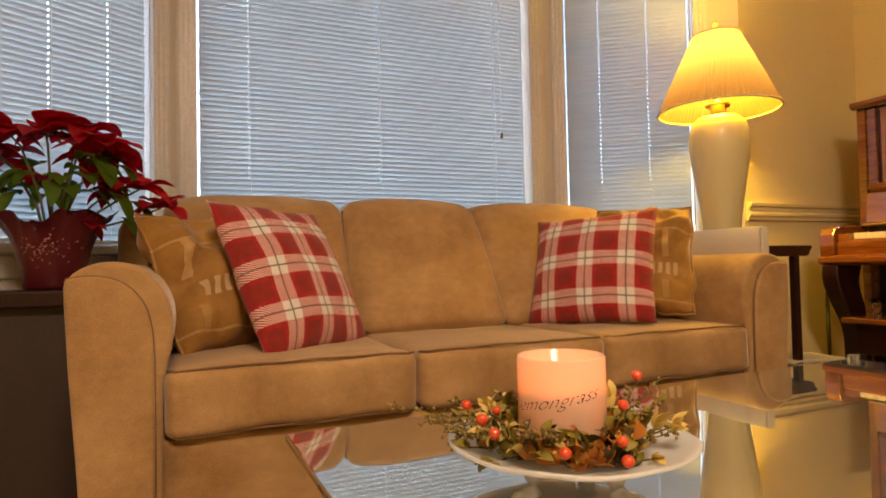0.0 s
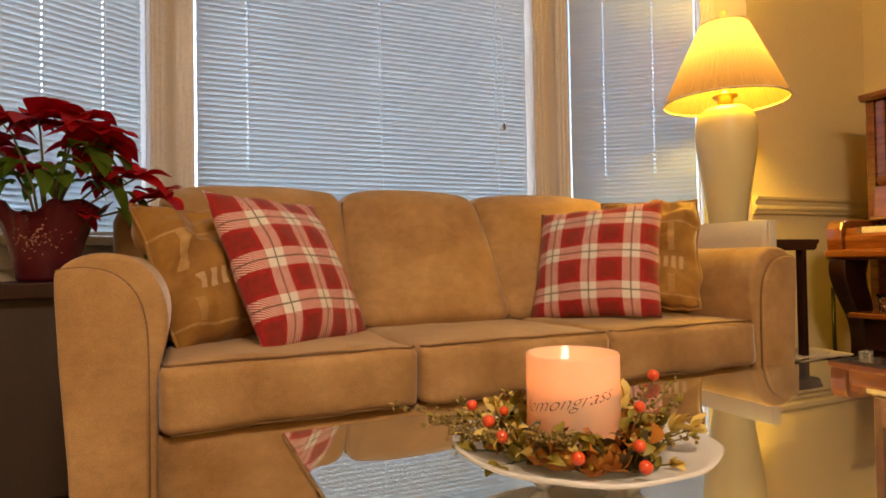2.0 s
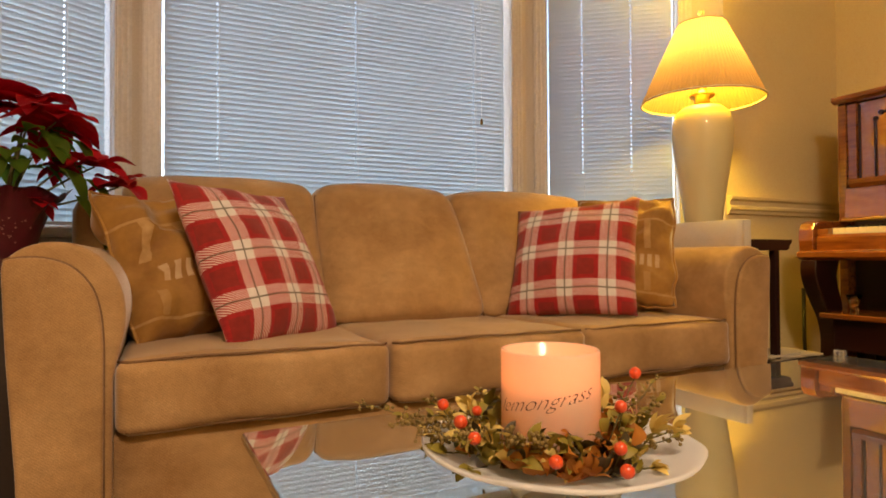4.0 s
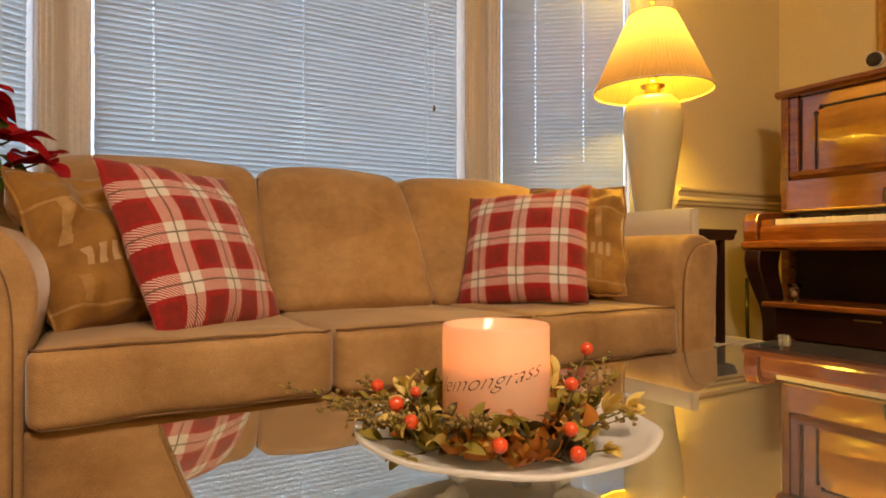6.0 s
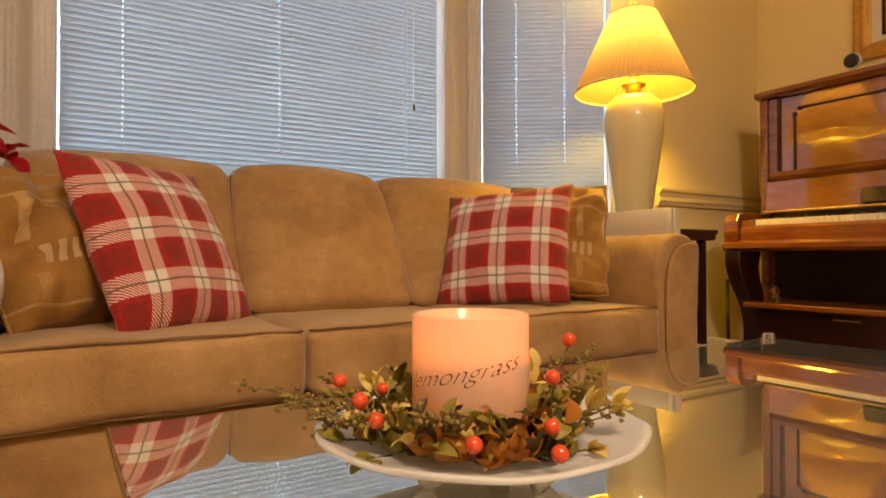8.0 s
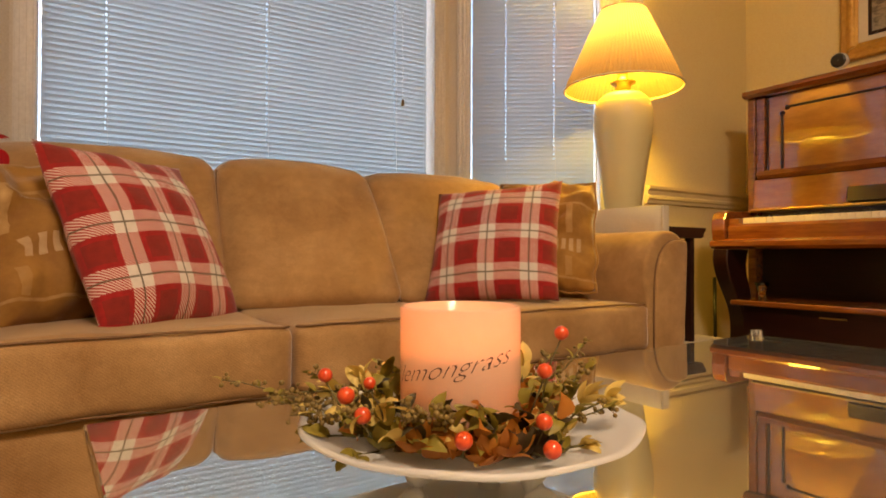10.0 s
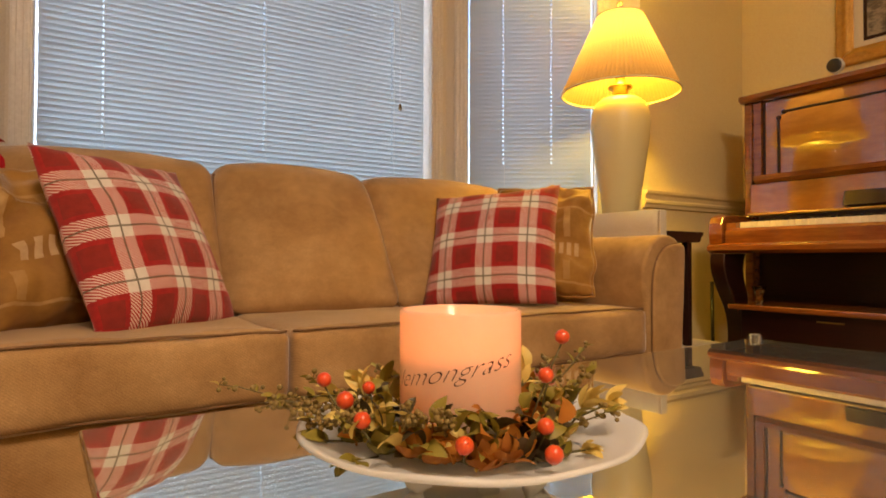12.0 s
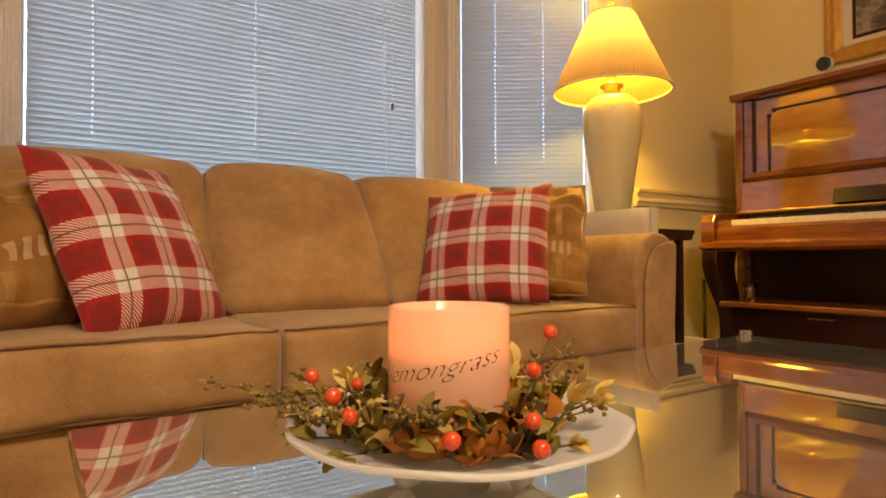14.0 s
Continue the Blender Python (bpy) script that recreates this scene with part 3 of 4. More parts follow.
def pillow(name, size, thick, material, m, label, cord=None, seed=0.0, limp=1.0):
    """A stuffed square in its own xy plane with pinched corners."""
    w, h = size
    n = 26
    bm = bmesh.new()
    grid = {}
    for side in (1, -1):
        for i in range(n + 1):
            for j in range(n + 1):
                u, v = -1 + 2 * i / n, -1 + 2 * j / n
                edge = i in (0, n) or j in (0, n)
                if edge and side == -1:
                    grid[side, i, j] = grid[1, i, j]
                    continue
                full = max(0.0, (1 - abs(u) ** 2.4) * (1 - abs(v) ** 2.4)) ** 0.62
                x = u * w / 2 * (1 - 0.055 * (1 - v * v) * abs(u) ** 3)
                y = v * h / 2 * (1 - 0.055 * (1 - u * u) * abs(v) ** 3)
                slack = 0.006 * max(0.0, limp - 1)
                x += slack * noise.noise(Vector((u * 1.5, v * 3.1, seed)))
                y += slack * noise.noise(Vector((u * 3.1, v * 1.5, seed + 4)))
                ripple = noise.noise(Vector((u * 2.2 + seed, v * 2.2, side * 3.0))) * 0.012 * limp
                ripple += (1 - abs(noise.noise(Vector((u * 1.6 + seed, v * 3.4, side * 2.0)))) * 4) * 0.0045 * max(0.0, limp - 1)
                ripple += noise.noise(Vector((u * 6 + seed, v * 6, side * 5.0))) * 0.004 * limp * (0.3 + abs(u * v))
                z = side * full * thick / 2 + ripple * min(1, full * 3)
                grid[side, i, j] = bm.verts.new((x, y, z))
    for side in (1, -1):
        for i in range(n):
            for j in range(n):
                q = [grid[side, i, j], grid[side, i + 1, j], grid[side, i + 1, j + 1], grid[side, i, j + 1]]
                bm.faces.new(q if side == 1 else q[::-1])
    rim = [(i, 0) for i in range(n)] + [(n, j) for j in range(n)] + [(i, n) for i in range(n, 0, -1)] + [(0, j) for j in range(n, 0, -1)]
    pts = [grid[1, i, j].co.copy() for i, j in rim]
    ob = tagged(part(name, bm, material, m=m), label, "cushion")
    if cord:
        part("piping", tube(pts, 0.0045, 6, closed=True), cord, ob, "corded edge")
    return ob


pillow("throw_pillow", (0.415, 0.475), 0.16, FINEPLAID, pose(0.283, 1.738, 0.624, 61, 1.3, 36), "red and white plaid throw pillow leaning on the sofa", seed=1.0)
pillow("throw_pillow", (0.445, 0.436), 0.15, PLAID, pose(1.318, 1.725, 0.630, 62.8, -3.7, -54), "red and white plaid throw pillow standing on the sofa", seed=7.0)
pillow("throw_pillow", (0.36, 0.43), 0.20, VELVET, pose(0.074, 1.828, 0.612, 61, 3.0, 38), "golden brown patterned velvet throw pillow against the sofa arm", VELVET, 13.0, 3.0)
pillow("throw_pillow", (0.34, 0.42), 0.17, VELVET, pose(1.530, 1.700, 0.654, 68, -1.2, -50), "golden brown patterned velvet throw pillow behind the plaid one", VELVET, 21.0, 3.6)


# ---- side table, canvas panel and lamp ----
def side_table():
    thing = empty("side_table", pose(0, 0, 0), "espresso wood side table with moulded top and low shelf", "side table")
    x0, x1, y0, y1, top = 1.90, 2.30, 1.60, 1.915, 0.70
    bm = extrude([(x0 - 0.0, top), (x1, top), (x1, top - 0.012), (x1 - 0.012, top - 0.02), (x1 - 0.016, top - 0.035), (x1 - 0.03, top - 0.042), (x0 + 0.03, top - 0.042), (x0, top - 0.012)], "y", y0, y1)
    part("tabletop", bm, DARKWOOD, thing, smooth=False)
    for x in (x0 + 0.05, x1 - 0.065):
        for y in (y0 + 0.03, y1 - 0.03):
            part("leg", box(x - 0.014, x + 0.014, y - 0.014, y + 0.014, 0.0, top - 0.04, 0.004), DARKWOOD, thing, smooth=False)
    part("shelf", box(x0 + 0.02, 2.50, y0 - 0.0, y1, 0.195, 0.222, 0.004), DARKWOOD, thing, smooth=False)
    for x in (2.19, 2.45):
        part("shelf_leg", box(x - 0.015, x + 0.015, y0 + 0.01, y0 + 0.04, 0.0, 0.195, 0.003), DARKWOOD, thing, smooth=False)
    return thing


side_table()
for i, (x, y, z, a) in enumerate(((2.30, 1.71, 0.222, 4), (2.37, 1.695, 0.231, -6), (2.26, 1.70, 0.239, 9))):
    tagged(part("magazine", box(-0.12, 0.12, -0.09, 0.09, 0, 0.0085 - i * 0.001, 0.001), PAPER, m=pose(x, y, z, 0, 0, a), smooth=False), "cream paper magazine lying on the low shelf", "magazine", "magazines on the shelf")
panel = tagged(part("canvas_panel", soft_box(0.03, 0.40, 0.745, 0.008, 8), LINEN, m=pose(1.872, 1.675, 0.3925)), "cream cloth-covered panel standing between sofa and side table", "panel")
part("edge_strip", box(-0.017, 0.017, -0.206, -0.196, -0.36, 0.37, 0.003), LINEN, panel, "stitched edge", False)


def table_lamp():
    m = pose(LAMP.x, LAMP.y, LAMP.z)
    thing = empty("table_lamp", m, "lit table lamp with cream ceramic vase base and pleated shade", "table lamp")
    z = 0.0
    part("base", lathe([(0.001, 0.0), (0.064, 0.0), (0.067, 0.006), (0.066, 0.02), (0.0745, 0.113), (0.087, 0.20), (0.101, 0.293), (0.1105, 0.36), (0.1155, 0.425), (0.1125, 0.47), (0.100, 0.508), (0.074, 0.53), (0.045, 0.537), (0.001, 0.539)], 56), CERAMIC, thing, "cream glazed ceramic vase")
    part("neck", lathe([(0.001, 0.54), (0.032, 0.54), (0.030, 0.566), (0.047, 0.574), (0.048, 0.582), (0.022, 0.588), (0.019, 0.612), (0.021, 0.67), (0.001, 0.67)], 28), BRASS, thing, "brass neck and socket")

    def pleat(a, r, zz):
        return r * (1 + 0.006 * (1 if round(a / (2 * math.pi) * 168) % 2 else -1)), zz
    bm = lathe([(0.231, 0.553), (0.2295, 0.561), (0.170, 0.695), (0.094, 0.860), (0.090, 0.868)], 168, None, pleat)
    part("shade", bm, SHADE, thing, "pleated cream cloth shade", False)
    for r, zz in ((0.231, 0.555), (0.090, 0.866)):
        part("shade_trim", tube([(r * math.cos(2 * math.pi * k / 48), r * math.sin(2 * math.pi * k / 48), zz) for k in range(48)], 0.0042, 8, closed=True), PAPER, thing, "rolled cream cloth edge")
    part("harp", tube([(0.0, 0.025 + 0.05 * math.sin(math.pi * k / 12), 0.64 + 0.23 * k / 12) for k in range(13)], 0.002, 6), BRASS, thing, "thin brass harp")
    part("harp", tube([(0.0, -0.025 - 0.05 * math.sin(math.pi * k / 12), 0.64 + 0.23 * k / 12) for k in range(13)], 0.002, 6), BRASS, thing, "thin brass harp")
    part("finial", lathe([(0.001, 0.866), (0.003, 0.867), (0.003, 0.884), (0.018, 0.886), (0.020, 0.890), (0.009, 0.894), (0.006, 0.898), (0.010, 0.904), (0.014, 0.914), (0.011, 0.925), (0.001, 0.929)], 20), CERAMIC, thing, "cream finial")
    return thing


table_lamp()


# ---- glass table ----
def glass_table():
    thing = empty("coffee_table", pose(0.129, 0.88, 0, 0, 0, 1.3) @ pose(-0.129, -0.88, 0), "low coffee table with clear glass top and dark legs", "coffee table")
    x0, x1, y0, y1 = 0.129, 1.43, 0.14, 0.882
    bm = box(x0, x1, y0, y1, 0.398, 0.410, 0.003, None, 3)
    part("glass_top", bm, TABLEGLASS, thing, "clear green-edged glass top", False)
    for x in (x0 + 0.19, x1 - 0.11):
        for y in (y0 + 0.08, y0 + 0.31):
            part("leg", lathe([(0.001, 0), (0.022, 0.0), (0.026, 0.04), (0.02, 0.2), (0.028, 0.36), (0.03, 0.392), (0.001, 0.392)], 20), DARKWOOD, thing, "dark turned leg", m=pose(x, y, 0))
            part("pad", lathe([(0.001, 0.392), (0.018, 0.392), (0.018, 0.398), (0.001, 0.398)], 16), CLEAR, thing, "clear pad", m=pose(x, y, 0))
    return thing


glass_table()
guard = tagged(part("corner_guard", soft_box(0.026, 0.018, 0.012, 0.003, 6), PLASTIC, m=pose(1.418, 0.897, 0.4163, 0, 0, 1.3)), "cloudy clear plastic corner guard on the glass table", "corner guard")


# ---- dish, candle and wreath ----
def dish():
    m = pose(CANDLE.x + 0.008, CANDLE.y, 0.41)
    thing = empty("footed_dish", m, "frosted white glass footed dish on the glass table", "dish")

    def wavy(a, r, z):
        k = max(0, (r - 0.10) / 0.04)
        return r * (1 + 0.012 * k * math.cos(8 * a)), z + 0.0016 * k * math.cos(8 * a)
    part("plate", lathe([(0.0008, 0.0365), (0.082, 0.0365), (0.104, 0.040), (0.121, 0.0465), (0.1295, 0.0515), (0.1325, 0.0505), (0.1315, 0.0480), (0.118, 0.0420), (0.096, 0.0350), (0.06, 0.0330), (0.0008, 0.0330)], 96, None, wavy), MILK, thing)
    for k in range(3):
        a = radians(207 + 65 * k if k < 2 else 40)
        c_, s_ = math.cos(a), math.sin(a)
        pts = [(0.076 * c_, 0.076 * s_, 0.033), (0.072 * c_, 0.072 * s_, 0.023), (0.075 * c_, 0.075 * s_, 0.013), (0.084 * c_, 0.084 * s_, 0.010), (0.097 * c_, 0.097 * s_, 0.0095), (0.104 * c_, 0.104 * s_, 0.013)]
        part("foot", tube(pts, 0.0100, 12, taper=0.75), MILK, thing, "curled glass foot")
    return thing


dish()


def candle():
    thing = empty("candle", pose(*CANDLE), "lit candle in a milky glass jar with handwritten word", "candle")
    r, h = 0.047, 0.101
    part("jar", lathe([(0.0008, 0.0), (r - 0.004, 0.0), (r, 0.004), (r, h - 0.002), (r - 0.001, h), (r - 0.0028, h - 0.001), (r - 0.0032, 0.006), (0.0008, 0.005)], 72), JAR, thing, "milky white glass jar")
    part("wax", lathe([(0.0008, 0.006), (r - 0.0036, 0.006), (r - 0.0036, 0.0635), (r - 0.006, 0.062), (0.0008, 0.0615)], 48), WAX, thing, "melted cream wax")
    part("wick", tube([(0, 0, 0.060), (0.0005, 0, 0.066), (0.0012, 0, 0.069)], 0.0008, 6), BLACK, thing, "burnt wick")
    fl = Mat("flame_glow", (1, 0.7, 0.3), 0.5)
    fl.set(fl.p, "Emission Color", (1.0, 0.72, 0.34, 1))
    fl.set(fl.p, "Emission Strength", 8.0)
    part("flame", lathe([(0.0002, 0.068), (0.0024, 0.072), (0.0030, 0.077), (0.0016, 0.083), (0.0002, 0.089)], 14), fl.m, thing, "small yellow flame")
    # the word runs round the glass
    curve = bpy.data.curves.new("word", "FONT")
    curve.body, curve.size, curve.shear, curve.align_x = "lemongrass", 0.0215, 0.5, "CENTER"
    curve.extrude, curve.resolution_u, curve.offset = 0.0, 4, -0.00046
    tmp = new("tmp_word", curve)
    data = bpy.data.meshes.new_from_object(tmp.evaluated_get(bpy.context.evaluated_depsgraph_get()))
    bpy.data.objects.remove(tmp)
    wm = bmesh.new()
    wm.from_mesh(data)
    bmesh.ops.subdivide_edges(wm, edges=[e for e in wm.edges if e.calc_length() > 0.004], cuts=2)
    facing = radians(-136)
    for v in wm.verts:
        a = facing + v.co.x / r
        z = 0.0530 + v.co.y * 0.88 + v.co.x * 0.19
        v.co = Vector(((r + 0.0004) * math.cos(a), (r + 0.0004) * math.sin(a), z))
    part("lettering", wm, INK, thing, "dark handwritten word", False)
    wm = bmesh.new()
    for k in range(5):
        a = facing + (k - 2) * 0.055 + 0.1
        for da, db in ((0, 0.035),):
            q = [((r + 0.0004) * math.cos(t), (r + 0.0004) * math.sin(t), z) for t, z in ((a, 0.0255), (a + db, 0.0255), (a + db, 0.029), (a, 0.029))]
            wm.faces.new([wm.verts.new(p) for p in q])
    part("lettering", wm, INK, thing, "small dark print", False)
    return thing


candle()


def leaf_shape(bm, base, way, length, width, droop=0.25, lobes=0, curl=0.15, up=None):
    """A pointed leaf of 2 x 6 faces from base along way."""
    way = Vector(way).normalized()
    up = Vector(up) if up else Vector((random.uniform(-0.3, 0.3), random.uniform(-0.3, 0.3), 1))
    s = way.cross(up)
    if s.length < 1e-3:
        s = way.cross(Vector((1, 0, 0)))
    s.normalize()
    n = s.cross(way)
    rows = []
    k = 7
    for i in range(k):
        t = i / (k - 1)
        w = width * max(0.0, math.sin(math.pi * min(1, t * 0.97 + 0.03) ** 0.9)) ** 0.6 * 0.5
        if lobes and i in (2, 4):
            w *= 1.35
        c = Vector(base) + way * length * t + n * (curl * length * math.sin(math.pi * t)) - Vector((0, 0, droop * length * t * t))
        lift = n * w * 0.35
        rows.append((bm.verts.new(c - s * w + lift), bm.verts.new(c), bm.verts.new(c + s * w + lift)))
    for a, b in zip(rows, rows[1:]):
        bm.faces.new((a[0], a[1], b[1], b[0]))
        bm.faces.new((a[1], a[2], b[2], b[1]))
    return bm


def ball(bm, c, r, n=10):
    own = bmesh.new()
    bmesh.ops.create_icosphere(own, subdivisions=2, radius=r)
    bmesh.ops.translate(own, verts=own.verts[:], vec=c)
    return join(bm, own)


def oval_leaf(length, width, cup):
    return leaf_shape(bmesh.new(), (0, 0, 0), (1, 0, 0), length, width, 0.12, 0, cup, up=(0, 0, 1))


def wreath():
    rnd = random.Random(5)
    random.seed(5)
    c = Vector((CANDLE.x, CANDLE.y, 0.452))
    thing = empty("wreath", pose(*c), "dried wreath of olive leaves, straw flowers and red berries", "wreath")
    for s in range(4):
        ph = rnd.uniform(0, 6.28)
        pts = [((0.066 + 0.010 * math.sin(5 * a + ph)) * math.cos(a), (0.066 + 0.010 * math.sin(5 * a + ph)) * math.sin(a), 0.002 + 0.005 * math.sin(7 * a + ph * 2)) for a in [2 * math.pi * k / 60 for k in range(60)]]
        part("twig", tube(pts, 0.0013, 5, closed=True), STEM, thing, "thin brown twig ring")
    shared = {}

    def leaf(kind, material, at, way, roll, size):
        key = (kind, material.name)
        way = Vector(way).normalized()
        rot = way.to_track_quat("X", "Z").to_matrix().to_4x4() @ pose(0, 0, 0, roll)
        m = Matrix.Translation(at) @ rot @ Matrix.Scale(size, 4)
        if key not in shared:
            shared[key] = part("leaf", oval_leaf(0.016, (0.009, 0.011, 0.0075, 0.0095)[kind], (0.1, 0.25, 0.05, 0.35)[kind]), material, thing, m=m)
        else:
            same(shared[key], "leaf", m, thing)
    for k in range(280):
        a = rnd.uniform(0, 2 * math.pi)
        r = rnd.gauss(0.070, 0.010)
        out = Vector((math.cos(a), math.sin(a), 0))
        side = Vector((-out.y, out.x, 0))
        way = out * rnd.uniform(-0.3, 1.0) + side * rnd.uniform(-0.9, 0.9) + Vector((0, 0, rnd.uniform(0.0, 1.0)))
        mat = OLIVE if k % 12 < 6 else (STRAW if k % 12 < 9 else (RUST if k % 12 < 10 else DUSK))
        if abs((math.degrees(a) + 90 + 180) % 360 - 180) < 22 and rnd.random() < 0.7:
            mat = rnd.choice((RUST, RUST, DUSK))
        leaf(k % 4, mat, out * r + Vector((0, 0, rnd.uniform(0.0, 0.026))), way, rnd.uniform(-60, 60), rnd.uniform(0.8, 1.45))
    # sprays: turn from the camera's right, lift, length, buds
    buds = bmesh.new()
    for turn, lift, length, dense in ((177, 0.20, 0.13, 3), (183, 0.10, 0.085, 4), (190, 0.22, 0.075, 5), (196, 0.05, 0.065, 5), (170, 0.35, 0.06, 3), (200, 0.1, 0.05, 4), (215, 0.2, 0.04, 4), (246, 0.75, 0.030, 5), (262, 0.85, 0.026, 5), (20, 1.0, 0.065, 2), (8, 0.8, 0.05, 3), (335, 0.25, 0.05, 3), (40, 0.7, 0.05, 3), (130, 0.4, 0.05, 3)):
        a = radians(turn - 33)
        out = Vector((math.cos(a), math.sin(a), lift)).normalized()
        p0 = Vector((0.066 * math.cos(a), 0.066 * math.sin(a), 0.018))
        pts = [p0 + out * length * t - Vector((0, 0, 0.10 * length * t * t)) + Vector((0.002 * math.sin(7 * t + turn), 0.002 * math.cos(5 * t), 0.003 * math.sin(8 * t))) for t in [i / 8 for i in range(9)]]
        part("twig", tube(pts, 0.0009, 5, taper=0.5), STEM, thing, "thin side twig")
        for t in range(1, 9):
            for q in range(dense):
                d = Vector((rnd.uniform(-1, 1), rnd.uniform(-1, 1), rnd.uniform(-0.5, 1))).normalized() * rnd.uniform(0.004, 0.008)
                tube([pts[t], pts[t] + d * 0.9], 0.0004, 4, buds)
                ball(buds, pts[t] + d, rnd.uniform(0.0012, 0.0025))
            if t > 2 and dense < 5:
                leaf(2, rnd.choice((OLIVE, OLIVE, STRAW)), pts[t], out + Vector((rnd.uniform(-1, 1), rnd.uniform(-1, 1), rnd.uniform(-0.4, 0.8))), rnd.uniform(-50, 50), rnd.uniform(0.35, 0.75))
    tagged(part("bud_growth", buds, BUD, thing, "tiny olive buds"), kind="stuff")
    # flower heads: along the jar's face, out from the jar, height, petals, size, material
    across, outward = Vector((0.82, -0.57, 0)), Vector((-0.57, -0.82, 0))
    for u, d, z, n, size, mat, lab in (
            (-0.030, 0.066, 0.006, 7, 0.030, RUST, "rust brown dried flower"), (-0.012, 0.072, 0.004, 7, 0.028, RUST, "rust brown dried flower"), (0.016, 0.076, 0.002, 7, 0.028, RUST, "rust brown dried flower"),
            (0.028, 0.072, 0.006, 8, 0.031, RUST, "rust brown dried flower"), (0.040, 0.066, 0.004, 8, 0.028, DUSK, "dark dried rose"), (0.054, 0.058, 0.002, 8, 0.026, DUSK, "dark dried rose"),
            (0.052, -0.004, 0.014, 7, 0.028, RUST, "rust brown dried flower"), (0.058, 0.012, 0.008, 7, 0.024, RUST, "rust brown dried flower"), (0.074, 0.016, 0.006, 6, 0.022, STRAW, "straw yellow flower"),
            (0.066, 0.030, 0.002, 6, 0.022, STRAW, "straw yellow flower"), (-0.066, 0.010, 0.014, 6, 0.024, STRAW, "straw yellow flower"), (-0.078, 0.030, 0.004, 6, 0.022, OLIVE, "olive leaf cluster"), (-0.052, 0.048, 0.002, 6, 0.024, OLIVE, "olive leaf cluster"), (0.066, 0.048, 0.000, 6, 0.020, OLIVE, "olive leaf cluster")):
        p = across * u + outward * d + Vector((0, 0, z))
        bm = bmesh.new()
        for k in range(n * 2):
            a = 2 * math.pi * k / n + (0.3 if k >= n else 0)
            el = 0.75 if k < n else 2.2
            leaf_shape(bm, p - Vector((0, 0, 0.004)), (math.cos(a), math.sin(a), el), size * rnd.uniform(0.6, 0.95), size * rnd.uniform(0.45, 0.65), 0.05, 0, -0.2)
        part("flower", bm, mat, thing, lab)
    # upright sprigs of pointed leaves: foot, way, leaves, leaf length, width
    for u, d, z, way, n, size, wide, mat in (
            (0.090, 0.000, 0.012, (0.8, 0.1, 1.0), 7, 0.026, 0.011, STRAW), (0.104, 0.006, 0.020, (0.9, 0.3, 0.5), 6, 0.024, 0.010, STRAW), (0.084, -0.018, 0.016, (0.6, -0.3, 1.0), 6, 0.024, 0.012, OLIVE),
            (0.082, 0.044, 0.000, (1.0, 0.5, 0.35), 9, 0.017, 0.0045, STRAW), (0.052, -0.036, 0.030, (0.1, -0.2, 1.0), 5, 0.024, 0.013, STRAW),
            (-0.076, -0.012, 0.020, (-0.2, 0.0, 1.0), 6, 0.028, 0.013, STRAW), (-0.092, -0.004, 0.016, (-0.9, 0.0, 0.6), 5, 0.026, 0.013, STRAW), (-0.062, -0.020, 0.020, (0.2, -0.3, 1.0), 5, 0.026, 0.012, OLIVE),
            (-0.092, 0.034, 0.002, (-0.9, 0.4, 0.1), 6, 0.024, 0.012, OLIVE), (-0.066, 0.056, -0.004, (-0.6, 0.8, 0.1), 6, 0.024, 0.011, OLIVE)):
        foot = across * u + outward * d + Vector((0, 0, z))
        go = (across * way[0] + outward * way[1] + Vector((0, 0, way[2]))).normalized()
        part("twig", tube([foot - go * 0.014, foot + go * size * 0.6], 0.0009, 5), STEM, thing, "thin side twig")
        for k in range(n):
            spread = Vector((rnd.uniform(-1, 1), rnd.uniform(-1, 1), rnd.uniform(-0.6, 0.8))) * 0.75
            leaf(2 if wide < 0.012 else 0, mat, foot + go * size * rnd.uniform(0.0, 0.5), go + spread, rnd.uniform(-50, 50), size / 0.016 * rnd.uniform(0.65, 1.0))
    for x, y, z, r in ((-0.100, 0.030, 0.046, 0.0050), (-0.094, 0.006, 0.035, 0.0058), (-0.089, -0.011, 0.024, 0.0055), (-0.051, -0.078, 0.018, 0.0055), (-0.001, -0.105, 0.011, 0.0056), (0.004, -0.092, 0.025, 0.0052), (0.020, -0.075, 0.054, 0.0050), (0.060, -0.050, 0.075, 0.0052), (-0.064, 0.030, 0.036, 0.0045), (0.02, 0.082, 0.022, 0.005), (0.07, 0.045, 0.02, 0.005)):
        b = part("berry", ball(bmesh.new(), (x, y, z), r * 1.12), BERRY, thing, "glossy orange-red berry")
        part("stalk", tube([(x, y, z - r * 0.8), (x * 0.9, y * 0.9, max(0.004, z - 0.022)), (x * 0.75, y * 0.75, 0.004)], 0.0007, 5), STEM, b)
    return thing


wreath()


# ---- plant and its table ----
def console_table():
    thing = empty("console_table", pose(0, 0, 0), "dark espresso console table, dark panel added below for shade", "console table")
    part("tabletop", box(-0.90, -0.235, 1.80, 2.07, 0.563, 0.603, 0.004), DARKWOOD, thing, smooth=False)
    # added panel: the dimness under the tabletop is put into its near-black colour
    part("shade_panel", box(-0.872, -0.24, 1.835, 1.855, 0.055, 0.562, 0.003), UNDERSHADE, thing, "added dark panel in place of the shade below the top", False)
    for x in (-0.85, -0.262):
        for y in (1.88, 2.03):
            part("leg", box(x - 0.02, x + 0.02, y - 0.02, y + 0.02, 0, 0.563, 0.004), DARKWOOD, thing, smooth=False)
    return thing


console_table()


